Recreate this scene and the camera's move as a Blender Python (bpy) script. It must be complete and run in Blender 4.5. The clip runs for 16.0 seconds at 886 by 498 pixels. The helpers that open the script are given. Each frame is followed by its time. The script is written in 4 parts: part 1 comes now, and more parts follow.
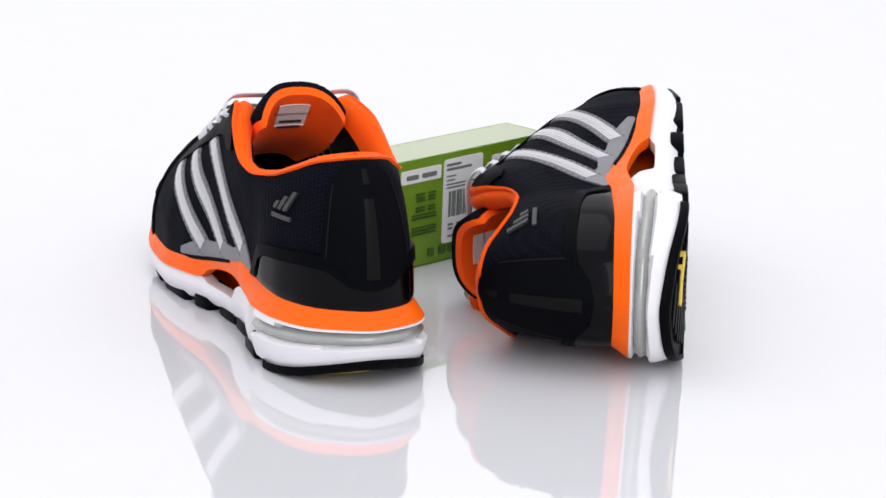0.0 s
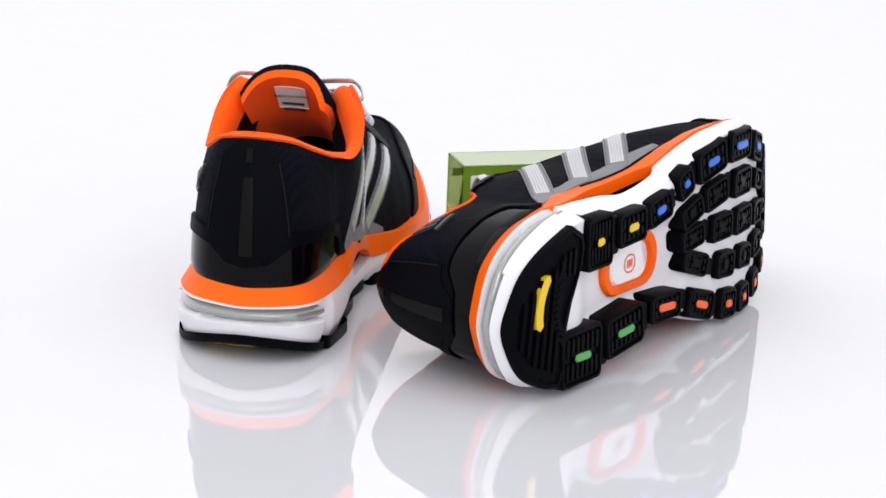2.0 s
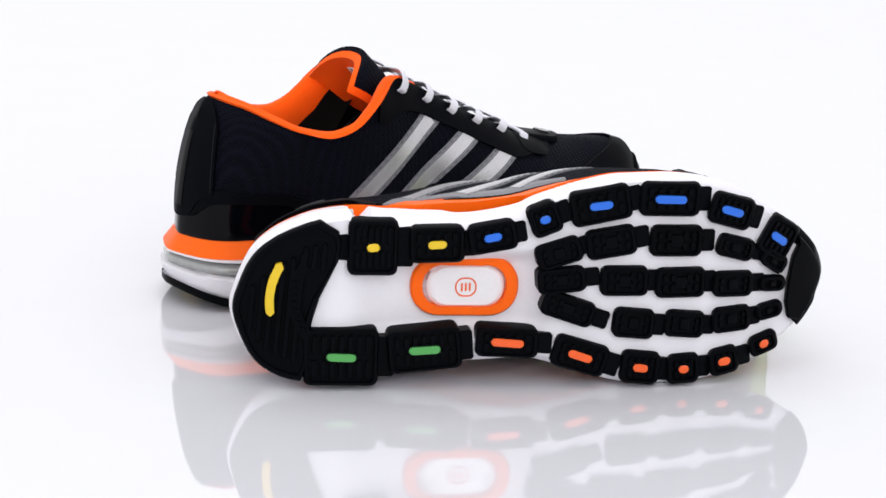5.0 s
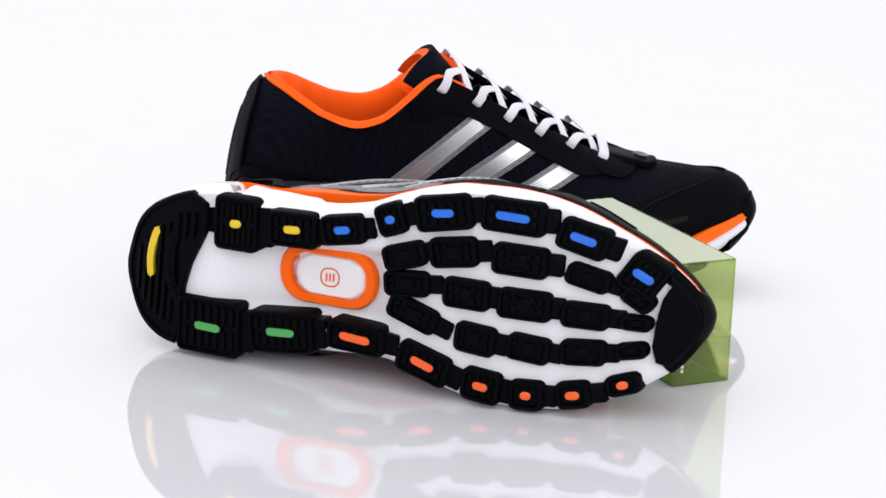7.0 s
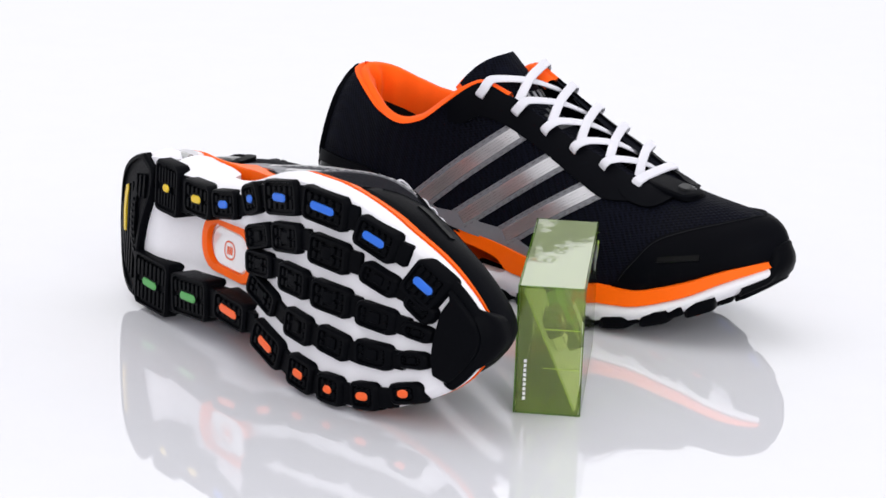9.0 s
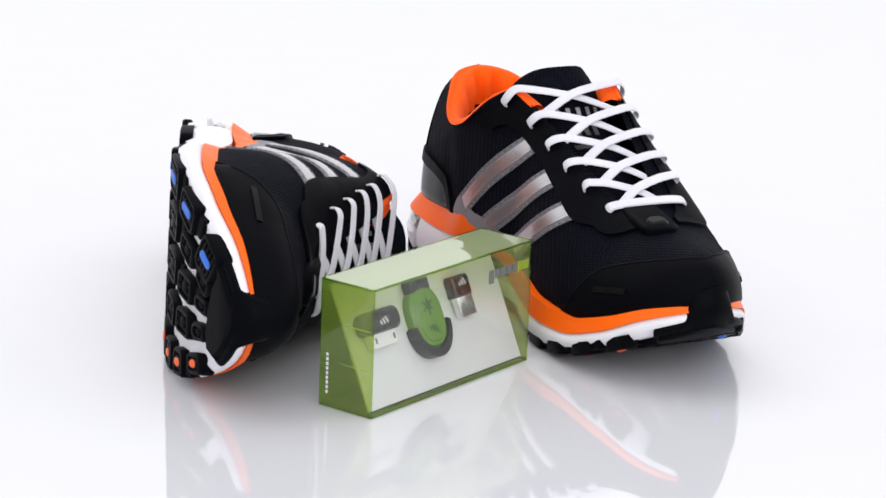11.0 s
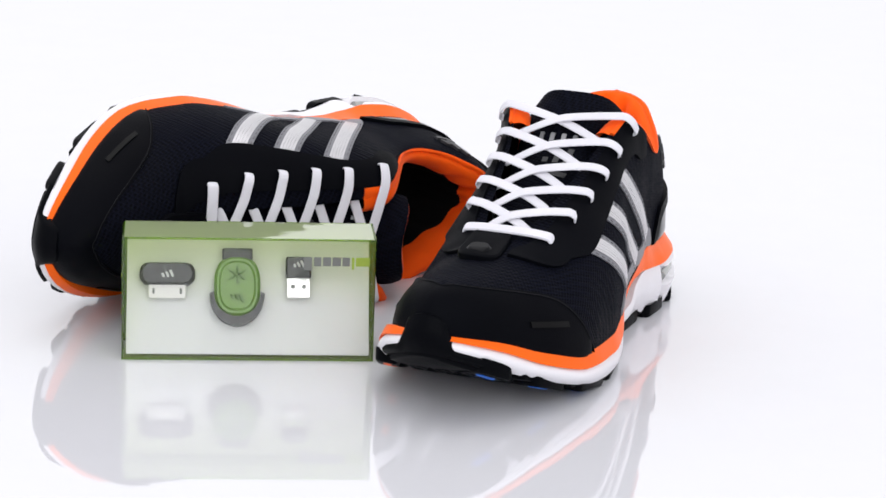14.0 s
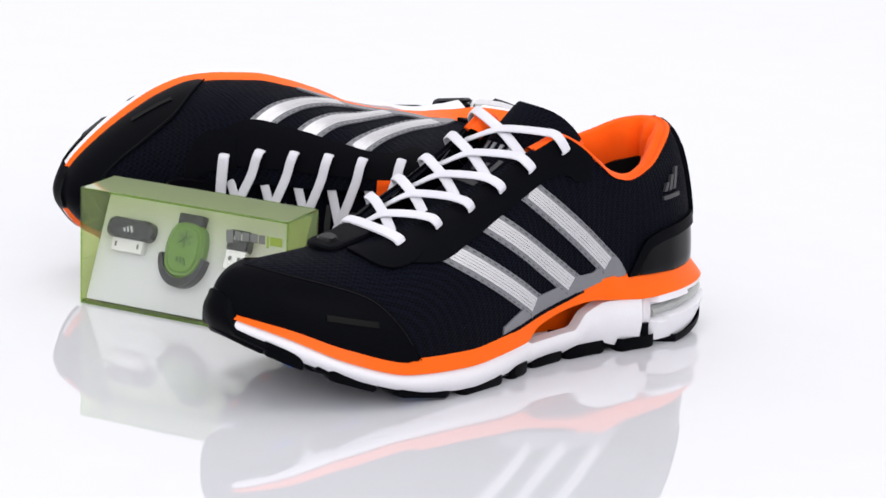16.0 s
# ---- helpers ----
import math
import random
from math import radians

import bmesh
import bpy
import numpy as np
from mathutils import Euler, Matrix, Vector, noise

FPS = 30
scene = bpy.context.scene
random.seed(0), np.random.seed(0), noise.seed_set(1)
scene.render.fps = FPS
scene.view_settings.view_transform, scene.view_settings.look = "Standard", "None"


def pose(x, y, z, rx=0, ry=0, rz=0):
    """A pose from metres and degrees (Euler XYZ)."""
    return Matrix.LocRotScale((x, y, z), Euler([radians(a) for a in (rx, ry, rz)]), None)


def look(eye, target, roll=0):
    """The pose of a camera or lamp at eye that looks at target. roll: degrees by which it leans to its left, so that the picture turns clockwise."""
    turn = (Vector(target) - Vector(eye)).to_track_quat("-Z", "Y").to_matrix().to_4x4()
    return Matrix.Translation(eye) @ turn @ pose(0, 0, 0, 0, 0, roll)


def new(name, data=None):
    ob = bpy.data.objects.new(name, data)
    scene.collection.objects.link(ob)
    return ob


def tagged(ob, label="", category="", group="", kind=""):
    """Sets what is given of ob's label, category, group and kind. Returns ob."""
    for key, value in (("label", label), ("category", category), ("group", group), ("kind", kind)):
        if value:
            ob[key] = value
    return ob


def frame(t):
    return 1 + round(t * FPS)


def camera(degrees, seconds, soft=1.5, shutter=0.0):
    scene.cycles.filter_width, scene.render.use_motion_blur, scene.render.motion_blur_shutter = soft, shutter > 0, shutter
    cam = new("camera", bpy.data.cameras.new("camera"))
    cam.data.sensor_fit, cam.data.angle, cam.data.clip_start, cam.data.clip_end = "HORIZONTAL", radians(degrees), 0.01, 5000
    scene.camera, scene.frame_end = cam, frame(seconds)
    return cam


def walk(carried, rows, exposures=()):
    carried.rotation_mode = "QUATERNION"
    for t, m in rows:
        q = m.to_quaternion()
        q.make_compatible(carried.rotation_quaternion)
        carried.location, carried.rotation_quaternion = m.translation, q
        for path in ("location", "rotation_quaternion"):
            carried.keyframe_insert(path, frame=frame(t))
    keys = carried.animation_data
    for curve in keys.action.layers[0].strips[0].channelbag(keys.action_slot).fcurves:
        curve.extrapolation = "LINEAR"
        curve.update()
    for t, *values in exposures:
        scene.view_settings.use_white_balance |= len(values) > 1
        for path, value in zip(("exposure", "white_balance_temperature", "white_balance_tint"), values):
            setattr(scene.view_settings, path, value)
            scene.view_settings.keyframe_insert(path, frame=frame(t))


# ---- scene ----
# ------------------------------------------------------------------ camera
cam = camera(18.77, 16.0, soft=1.6)
EYE = (0.0, -1.42, 0.4310)
VIEW = look(EYE, (0.00797, -0.05225, 0.0494), 2.2)
walk(cam, [(0.0, VIEW), (16.0, VIEW)])
TURN, TURN_START = -15.797, -0.085      # the turntable, degrees a second and degrees at the start

# ------------------------------------------------------------------ light: a white tent with a soft box above
world = bpy.data.worlds.new("white_tent")
scene.world = world
world.use_nodes = True
world.node_tree.nodes["Background"].inputs[0].default_value = (0.985, 0.985, 1.012, 1)
world.node_tree.nodes["Background"].inputs[1].default_value = 0.915
box_light = bpy.data.lights.new("softbox", "AREA")
box_light.shape, box_light.size, box_light.size_y, box_light.energy = "RECTANGLE", 1.6, 1.2, 5
box_light.color = (1.0, 0.98, 0.98)
softbox = new("softbox", box_light)
softbox.matrix_world = look((-0.25, 0.15, 1.7), (0, 0, 0))
front_light = bpy.data.lights.new("front_softbox", "AREA")
front_light.shape, front_light.size, front_light.size_y, front_light.energy = "RECTANGLE", 1.4, 1.0, 9
front_softbox = new("front_softbox", front_light)
front_softbox.matrix_world = look((0.5, -2.0, 1.1), (0, 0, 0.05))
scene.view_settings.exposure = 0.31


# ------------------------------------------------------------------ materials
def material(name, colour, rough=0.5, metal=0.0, grain=400.0, vary=0.15, bump=0.15, depth=0.0003, weave=0.0, sheen=0.0, coat=0.0, ior=1.5, spec=0.5):
    """Principled surface with variation at two scales, fine relief and, for cloth, a woven cell pattern."""
    m = bpy.data.materials.new(name)
    m.use_nodes = True
    nt = m.node_tree
    N, L = nt.nodes, nt.links
    b = N["Principled BSDF"]
    tc = N.new("ShaderNodeTexCoord")
    fine, wide = N.new("ShaderNodeTexNoise"), N.new("ShaderNodeTexNoise")
    fine.inputs["Scale"].default_value, wide.inputs["Scale"].default_value = grain, 22.0
    fine.inputs["Detail"].default_value = 4
    wide.inputs["Detail"].default_value = 5
    for n in (fine, wide):
        L.new(tc.outputs["Object"], n.inputs["Vector"])
    mix = N.new("ShaderNodeMath")
    mix.operation = "MULTIPLY_ADD"
    L.new(fine.outputs["Fac"], mix.inputs[0])
    mix.inputs[1].default_value = 0.45
    L.new(wide.outputs["Fac"], mix.inputs[2])
    ramp = N.new("ShaderNodeMapRange")
    ramp.inputs["From Min"].default_value, ramp.inputs["From Max"].default_value = 0.45, 1.0
    ramp.inputs["To Min"].default_value, ramp.inputs["To Max"].default_value = 1 - vary, 1 + vary
    L.new(mix.outputs[0], ramp.inputs["Value"])
    col = N.new("ShaderNodeVectorMath")
    col.operation = "SCALE"
    col.inputs[0].default_value = colour
    L.new(ramp.outputs[0], col.inputs["Scale"])
    L.new(col.outputs[0], b.inputs["Base Color"])
    rr = N.new("ShaderNodeMath")
    rr.operation = "MULTIPLY"
    rr.inputs[1].default_value = rough
    L.new(ramp.outputs[0], rr.inputs[0])
    L.new(rr.outputs[0], b.inputs["Roughness"])
    b.inputs["Metallic"].default_value = metal
    b.inputs["IOR"].default_value = ior
    b.inputs["Specular IOR Level"].default_value = spec
    b.inputs["Coat Weight"].default_value = coat
    b.inputs["Coat Roughness"].default_value = 0.08
    b.inputs["Sheen Weight"].default_value = sheen
    bm_ = N.new("ShaderNodeBump")
    bm_.inputs["Strength"].default_value, bm_.inputs["Distance"].default_value = bump, depth
    L.new(fine.outputs["Fac"], bm_.inputs["Height"])
    last = bm_
    if weave:
        vo = N.new("ShaderNodeTexVoronoi")
        vo.inputs["Scale"].default_value, vo.inputs["Randomness"].default_value = weave, 0.12
        turn = N.new("ShaderNodeMapping")
        turn.inputs["Rotation"].default_value = (0.2, 0.35, 0.5)
        turn.inputs["Scale"].default_value = (1.0, 1.0, 1.5)
        L.new(tc.outputs["Object"], turn.inputs["Vector"])
        L.new(turn.outputs[0], vo.inputs["Vector"])
        w2 = N.new("ShaderNodeBump")
        w2.inputs["Strength"].default_value, w2.inputs["Distance"].default_value = 0.9, 0.0007
        L.new(vo.outputs["Distance"], w2.inputs["Height"])
        L.new(bm_.outputs[0], w2.inputs["Normal"])
        last = w2
        hole = N.new("ShaderNodeMapRange")
        hole.inputs["From Min"].default_value, hole.inputs["From Max"].default_value = 0.1, 0.75
        hole.inputs["To Min"].default_value, hole.inputs["To Max"].default_value = 0.30, 2.8
        L.new(vo.outputs["Distance"], hole.inputs["Value"])
        c2 = N.new("ShaderNodeVectorMath")
        c2.operation = "SCALE"
        L.new(col.outputs[0], c2.inputs[0])
        L.new(hole.outputs[0], c2.inputs["Scale"])
        L.new(c2.outputs[0], b.inputs["Base Color"])
    L.new(last.outputs[0], b.inputs["Normal"])
    return m


MESH = material("black_air_mesh", (0.0014, 0.0017, 0.0038), 0.72, spec=0.045, weave=500, bump=0.3, vary=0.2)
SUEDE = material("black_synthetic", (0.0019, 0.0022, 0.0036), 0.5, spec=0.03, grain=900, bump=0.3, vary=0.2)
GLOSS = material("gloss_black_film", (0.0012, 0.0014, 0.0026), 0.10, spec=0.10, bump=0.05, vary=0.15)
TAPE = material("dark_reflective_tape", (0.0030, 0.0030, 0.0034), 0.4, vary=0.2, spec=0.09)
ORANGE = material("orange_foam_paint", (0.95, 0.126, 0.001), 0.40, bump=0.1, vary=0.05, spec=0.18)
LINING = material("orange_lining_cloth", (0.94, 0.100, 0.001), 0.85, grain=1500, bump=0.4, vary=0.1, sheen=0.05, spec=0.2)
WHITE = material("white_foam", (0.76, 0.745, 0.785), 0.5, grain=700, bump=0.15, vary=0.04)
RUBBER = material("black_rubber", (0.0014, 0.0017, 0.0028), 0.42, spec=0.035, grain=800, bump=0.3, vary=0.25)
GREY = material("grey_synthetic", (0.17, 0.17, 0.19), 0.45, bump=0.15, vary=0.12)
SILVER = material("silver_film", (0.60, 0.59, 0.61), 0.30, metal=0.8, bump=0.15, vary=0.1)
AIR = material("smoky_tube", (0.33, 0.34, 0.33), 0.16, metal=0.35, bump=0.05, vary=0.12, coat=0.6)
LACE = material("white_lace_cloth", (0.70, 0.69, 0.75), 0.8, grain=2600, bump=0.7, depth=0.0004, vary=0.1)
THREAD = material("grey_thread", (0.10, 0.10, 0.11), 0.7)
SEAM = material("dark_thread", (0.007, 0.007, 0.009), 0.7, spec=0.1)
LOGO = material("silver_print", (0.04, 0.04, 0.045), 0.45, metal=0.2)
PRINT = material("pale_silver_print", (0.30, 0.30, 0.32), 0.4, metal=0.3)
INSOLE = material("black_insole", (0.004, 0.004, 0.0045), 0.9, spec=0.1)
LABEL = material("white_label", (0.72, 0.71, 0.72), 0.7, vary=0.05)
INK = material("dark_ink", (0.03, 0.03, 0.035), 0.7)
YELLOW = material("yellow_rubber", (0.72, 0.49, 0.012), 0.4, vary=0.06)
BLUE = material("blue_rubber", (0.010, 0.13, 0.64), 0.4, vary=0.06)
GREEN = material("green_rubber", (0.07, 0.33, 0.075), 0.4, vary=0.06)
RED = material("orange_rubber", (0.82, 0.105, 0.012), 0.4, vary=0.06)
CLEARWIN = material("milky_plastic", (0.78, 0.76, 0.78), 0.12, vary=0.05, bump=0.03, coat=0.7)
FLOOR = material("white_acrylic", (0.68, 0.68, 0.72), 0.03, grain=60, bump=0.01, vary=0.01, ior=2.15)

# ------------------------------------------------------------------ helpers
MM = 0.001


def part(name, bm, material_, parent=None, label="", smooth=True, sharp=38):
    """Links a bmesh as one mesh object under a thing or a part."""
    bmesh.ops.recalc_face_normals(bm, faces=bm.faces)
    me = bpy.data.meshes.new(name)
    if smooth:
        for f in bm.faces:
            f.smooth = True
        for e in bm.edges:
            if len(e.link_faces) == 2 and e.calc_face_angle(0) > radians(sharp):
                e.smooth = False
    bm.to_mesh(me)
    bm.free()
    me.materials.append(material_)
    ob = new(name, me)
    ob.parent = parent
    if label:
        tagged(ob, label)
    return ob


def curve(xs, ys, flat=False):
    """A smooth function through the given points (cubic, without overshoot at its turns)."""
    xs, ys = np.array(xs, float), np.array(ys, float)
    d = np.diff(ys) / np.diff(xs)
    m = np.zeros(len(xs))
    m[0], m[-1] = (0, 0) if flat else (d[0], d[-1])
    for i in range(1, len(xs) - 1):
        m[i] = 0 if d[i - 1] * d[i] <= 0 else 2 * d[i - 1] * d[i] / (d[i - 1] + d[i])

    def f(x):
        x = np.clip(np.asarray(x, float), xs[0], xs[-1])
        i = np.clip(np.searchsorted(xs, x) - 1, 0, len(xs) - 2)
        h = xs[i + 1] - xs[i]
        t = (x - xs[i]) / h
        return ((1 + 2 * t) * (1 - t) ** 2 * ys[i] + t * (1 - t) ** 2 * h * m[i]
                + t * t * (3 - 2 * t) * ys[i + 1] + t * t * (t - 1) * h * m[i + 1])
    return f


def grid_faces(bm, vs, nu, nv, closed_u=False):
    for i in range(nu if closed_u else nu - 1):
        for j in range(nv - 1):
            a, b = i * nv, ((i + 1) % nu) * nv
            q = [vs[a + j], vs[b + j], vs[b + j + 1], vs[a + j + 1]]
            if len(set(q)) == 4:
                bm.faces.new(q)


def shell(P, Nrm, lift, thick):
    """A thin solid patch from a grid of points (nu, nv, 3) and its normals: lifted off the surface, with walls round its border."""
    nu, nv = P.shape[:2]
    bm = bmesh.new()
    top = [bm.verts.new(P[i, j] + Nrm[i, j] * lift) for i in range(nu) for j in range(nv)]
    low = [bm.verts.new(P[i, j] + Nrm[i, j] * (lift - thick)) for i in range(nu) for j in range(nv)]
    grid_faces(bm, top, nu, nv)
    ring = [(i, 0) for i in range(nu)] + [(nu - 1, j) for j in range(1, nv)] + [(i, nv - 1) for i in range(nu - 2, -1, -1)] + [(0, j) for j in range(nv - 2, 0, -1)]
    for k in range(len(ring)):
        (a, b), (c, d) = ring[k], ring[(k + 1) % len(ring)]
        bm.faces.new([top[a * nv + b], low[a * nv + b], low[c * nv + d], top[c * nv + d]])
    return bm


def prism(bm, pts, low, high, inset=0.0):
    """A solid over a flat outline: low and high are functions of x and y; the low face is drawn in by inset, as a bevel."""
    c = np.mean(np.array(pts), axis=0)
    a, b, t = [], [], []
    for x, y in pts:
        d = np.array((x, y)) - c
        k = 1 - inset / max(np.linalg.norm(d), 1e-6)
        a.append(bm.verts.new((c[0] + d[0] * k, c[1] + d[1] * k, low(x, y))))
        b.append(bm.verts.new((x, y, low(x, y) + min(inset, 0.0015) * (1 if high(x, y) > low(x, y) else -1))))
        t.append(bm.verts.new((x, y, high(x, y))))
    n = len(pts)
    bm.faces.new(a)
    bm.faces.new(t[::-1])
    for i in range(n):
        j = (i + 1) % n
        bm.faces.new([a[i], a[j], b[j], b[i]])
        bm.faces.new([b[i], b[j], t[j], t[i]])


def rounded(cx, cy, lx, ly, deg, r, n=4, skew=0.0):
    """Outline of a rounded rectangle, turned by deg."""
    out = []
    ca, sa = math.cos(radians(deg)), math.sin(radians(deg))
    r = min(r, lx / 2 - 1e-5, ly / 2 - 1e-5)
    for qx, qy, a0 in ((1, 1, 0), (-1, 1, 90), (-1, -1, 180), (1, -1, 270)):
        for k in range(n):
            a = radians(a0 + 90 * k / (n - 1))
            x = qx * (lx / 2 - r) + r * math.cos(a)
            y = qy * (ly / 2 - r) + r * math.sin(a)
            x += skew * y
            out.append((cx + x * ca - y * sa, cy + x * sa + y * ca))
    return out


def ribbon(points, normals, width, thick, n=28):
    """A flat band swept along a smooth path, with rounded sides."""
    pts, nor = np.array(points, float), np.array(normals, float)
    t = np.linspace(0, 1, len(pts))
    tt = np.linspace(0, 1, n)
    C = np.stack([curve(t, pts[:, k])(tt) for k in range(3)], 1)
    Q = np.stack([curve(t, nor[:, k])(tt) for k in range(3)], 1)
    T = np.gradient(C, axis=0)
    bm = bmesh.new()
    rings = []
    for c, q, d in zip(C, Q, T):
        d = d / np.linalg.norm(d)
        q = q - d * (q @ d)
        q = q / np.linalg.norm(q)
        s = np.cross(d, q)
        sec = [(-.5, 0), (-.42, .42), (-.2, .55), (.2, .55), (.42, .42), (.5, 0), (.42, -.42), (0, -.5), (-.42, -.42)]
        rings.append([bm.verts.new(c + s * a * width + q * b * thick) for a, b in sec])
    for r0, r1 in zip(rings, rings[1:]):
        for k in range(len(r0)):
            bm.faces.new([r0[k], r0[(k + 1) % len(r0)], r1[(k + 1) % len(r0)], r1[k]])
    bm.faces.new(rings[0][::-1])
    bm.faces.new(rings[-1])
    return bm


# ------------------------------------------------------------------ floor
bm = bmesh.new()
bmesh.ops.create_circle(bm, cap_ends=True, radius=6.0, segments=64)
floor = part("floor", bm, FLOOR, smooth=False)
tagged(floor, "glossy white acrylic studio floor under the shoes", "floor", kind="structure")

# ------------------------------------------------------------------ the running shoe: its form, in metres, heel at x = 0, big-toe side at +y
SPRING = lambda x: 2.6 * np.maximum(np.asarray(x, float) - 0.185, 0) ** 2 + 4.8 * np.maximum(0.040 - np.asarray(x, float), 0) ** 2
IN_X, IN_Y = np.array([-6.5, -2.5, 6, 22, 41, 56, 75, 92, 112, 135, 154, 172, 190, 210, 228, 245, 262, 276, 287, 295, 300.5, 302]) * MM, \
    np.array([-3, 11, 26, 37, 42.5, 43.5, 39, 35.5, 34.5, 38, 45, 51, 54, 53.5, 51, 45, 35, 25, 15, 6, -3, -10]) * MM
OUT_X, OUT_Y = np.array([-6.5, -3.5, 4, 19, 37, 52, 73, 92, 112, 135, 154, 172, 190, 210, 230, 250, 266, 280, 290, 296.5, 301, 302]) * MM, \
    np.array([-3, -16, -30, -38.5, -41.2, -42, -40, -36, -33, -33.5, -39, -46.5, -52, -54.5, -54.5, -51, -45.5, -38.5, -31, -23, -15, -10]) * MM


def along(X, Y):
    d = np.concatenate([[0], np.cumsum(np.hypot(np.diff(X), np.diff(Y)))])
    d /= d[-1]
    return curve(d, X, True), curve(d, Y)


EDGE = {1: along(IN_X, IN_Y), -1: along(OUT_X, OUT_Y)}


def edge(side, s):
    return EDGE[side][0](s), EDGE[side][1](s)


TOP_ORANGE = curve(np.array([0, 30, 60, 85, 99, 121, 154, 190, 225, 255, 280, 304]) * MM, np.array([40.3, 41.3, 42.8, 43, 41.5, 37, 30, 25, 25, 32, 42, 49]) * MM)
TOP_WHITE = curve(np.array([0, 40, 62, 84, 100, 108, 140, 147, 160, 195, 225, 255, 280, 304]) * MM, np.array([30.2, 29, 28.4, 29.5, 25, 17, 16, 19, 18, 16, 17, 25, 37, 47]) * MM)
LOW_ORANGE = curve(np.array([0, 40, 62, 84, 100, 112, 138, 147, 160, 195, 225, 255, 280, 304]) * MM, np.array([30.2, 29, 28.4, 30.5, 32, 31, 25, 19, 18, 16, 17, 25, 37, 47]) * MM)

UP_X = curve(np.array([-5, -4, 28, 74, 102, 200, 250, 290, 304]) * MM, np.array([23, 23, 43, 74, 102, 200, 243, 274, 284]) * MM)
TOP_LINE = curve(np.array([23, 33, 46, 58, 74, 86, 102, 112, 120, 130, 157, 175, 194, 213, 224, 241, 264, 276, 285]) * MM,
             np.array([112.8, 109.2, 102.3, 97, 94.5, 97.5, 109, 117, 121, 117, 103, 94, 86, 77, 74, 71, 69, 68, 66]) * MM)
SLUMP = {"gain": 0.75, "drop": 0.0, "sag": 0.0}
FADE = curve(np.array([0, 115, 170]) * MM, [1, 1, 0])
UP_Z = lambda x: TOP_LINE(x) - SLUMP["drop"] * FADE(x)      # a shoe lying on its side is squeezed flatter at the collar
UP_Y = curve(np.array([23, 25, 31, 42, 56, 74, 90, 105, 120, 157, 194, 213, 222, 229, 285]) * MM, np.array([0, 7.5, 15.5, 23, 30.5, 36, 38, 35.5, 29, 21, 14.5, 10, 6, 0, 0]) * MM)
INSET = curve(np.array([0, 60, 120, 200, 270, 304]) * MM, np.array([7.8, 5.5, 2, 2, 2.5, 2]) * MM)
BOXY = curve(np.array([0, 40, 90, 140, 200, 260, 304]) * MM, [1.75, 1.9, 2.2, 2.55, 2.35, 2.3, 2.5])
NARROW = curve(np.array([0, 100, 140, 230, 304]) * MM, [0, 0, 0.45, 0.40, 0.15])      # the little-toe side is flatter
TUCK = curve(np.array([0, 100, 150, 200, 255, 290, 304]) * MM, np.array([0, 0, 3, 5, 5, 2, 0]) * MM)
FLARE = curve(np.array([0, 58, 85, 112, 135, 154, 175, 200, 304]) * MM, np.array([0, 0, 5.5, 8.5, 6.5, 4, 1, 0, 0]) * MM)
LEAN_IN = curve(np.array([20, 70, 120, 200, 290]) * MM, np.array([0, 2.5, 6, 4.5, 0]) * MM)
SAG = curve(np.array([20, 70, 120, 160, 205, 290]) * MM, np.array([0, 3.5, 7, 4.5, 0, 0]) * MM)
TILT = lambda x: SLUMP["gain"] * LEAN_IN(x) - SLUMP["sag"] * SAG(x)      # how far the soft upper leans towards the big-toe side
SPREAD = curve(np.array([23, 45, 75, 100, 122, 150]) * MM, np.array([0, 3, 7, 7, 2.5, 0]) * MM)      # the collar opens to the little-toe side
LEAN = lambda x: -0.009 * (np.asarray(x) / 0.3) ** 2


def skin(side, s, v):
    """The upper's surface on one side: s from heel to toe, v from the midsole to the top edge."""
    s, v = np.asarray(s, float), np.asarray(v, float)
    x0, y0 = edge(side, s)
    inset = INSET(x0) - FLARE(x0) + (TUCK(x0) if side < 0 else 0)
    h = 1e-3
    xa, ya = edge(side, np.clip(s - h, 0, 1))
    xb, yb = edge(side, np.clip(s + h, 0, 1))
    tx, ty = xb - xa, yb - ya
    ln = np.hypot(tx, ty)
    bx, by = x0 + side * ty / ln * inset, y0 - side * tx / ln * inset
    bz = TOP_ORANGE(x0) - 0.003
    ux = UP_X(x0)
    uy = LEAN(ux) + side * UP_Y(ux) + TILT(ux) - (SPREAD(ux) if side < 0 else 0)
    uz = UP_Z(ux)
    p = 2 / (BOXY(x0) - (NARROW(x0) if side < 0 else 0))
    a = np.clip(v, 0, 1) * math.pi / 2
    up, inn = np.sin(a) ** p, 1 - np.cos(a) ** p
    return np.stack([bx + (ux - bx) * inn, by + (uy - by) * inn, bz + (uz - bz) * up], -1)


def skin_normal(side, s, v):
    h = 2e-3
    s, v = np.clip(np.asarray(s, float), 0.003, 0.997), np.asarray(v, float)
    ds = skin(side, s + h, v) - skin(side, s - h, v)
    dv = skin(side, s, np.clip(v + h, 0.01, 0.985)) - skin(side, s, np.clip(v - h, 0.01, 0.985))
    n = np.cross(ds, dv) * -side
    return n / np.maximum(np.linalg.norm(n, axis=-1, keepdims=True), 1e-12)


GS, GV = np.meshgrid(np.linspace(0, 1, 241), np.linspace(0, 1, 81), indexing="ij")
SEEN = {k: skin(k, GS, GV) for k in (1, -1)}


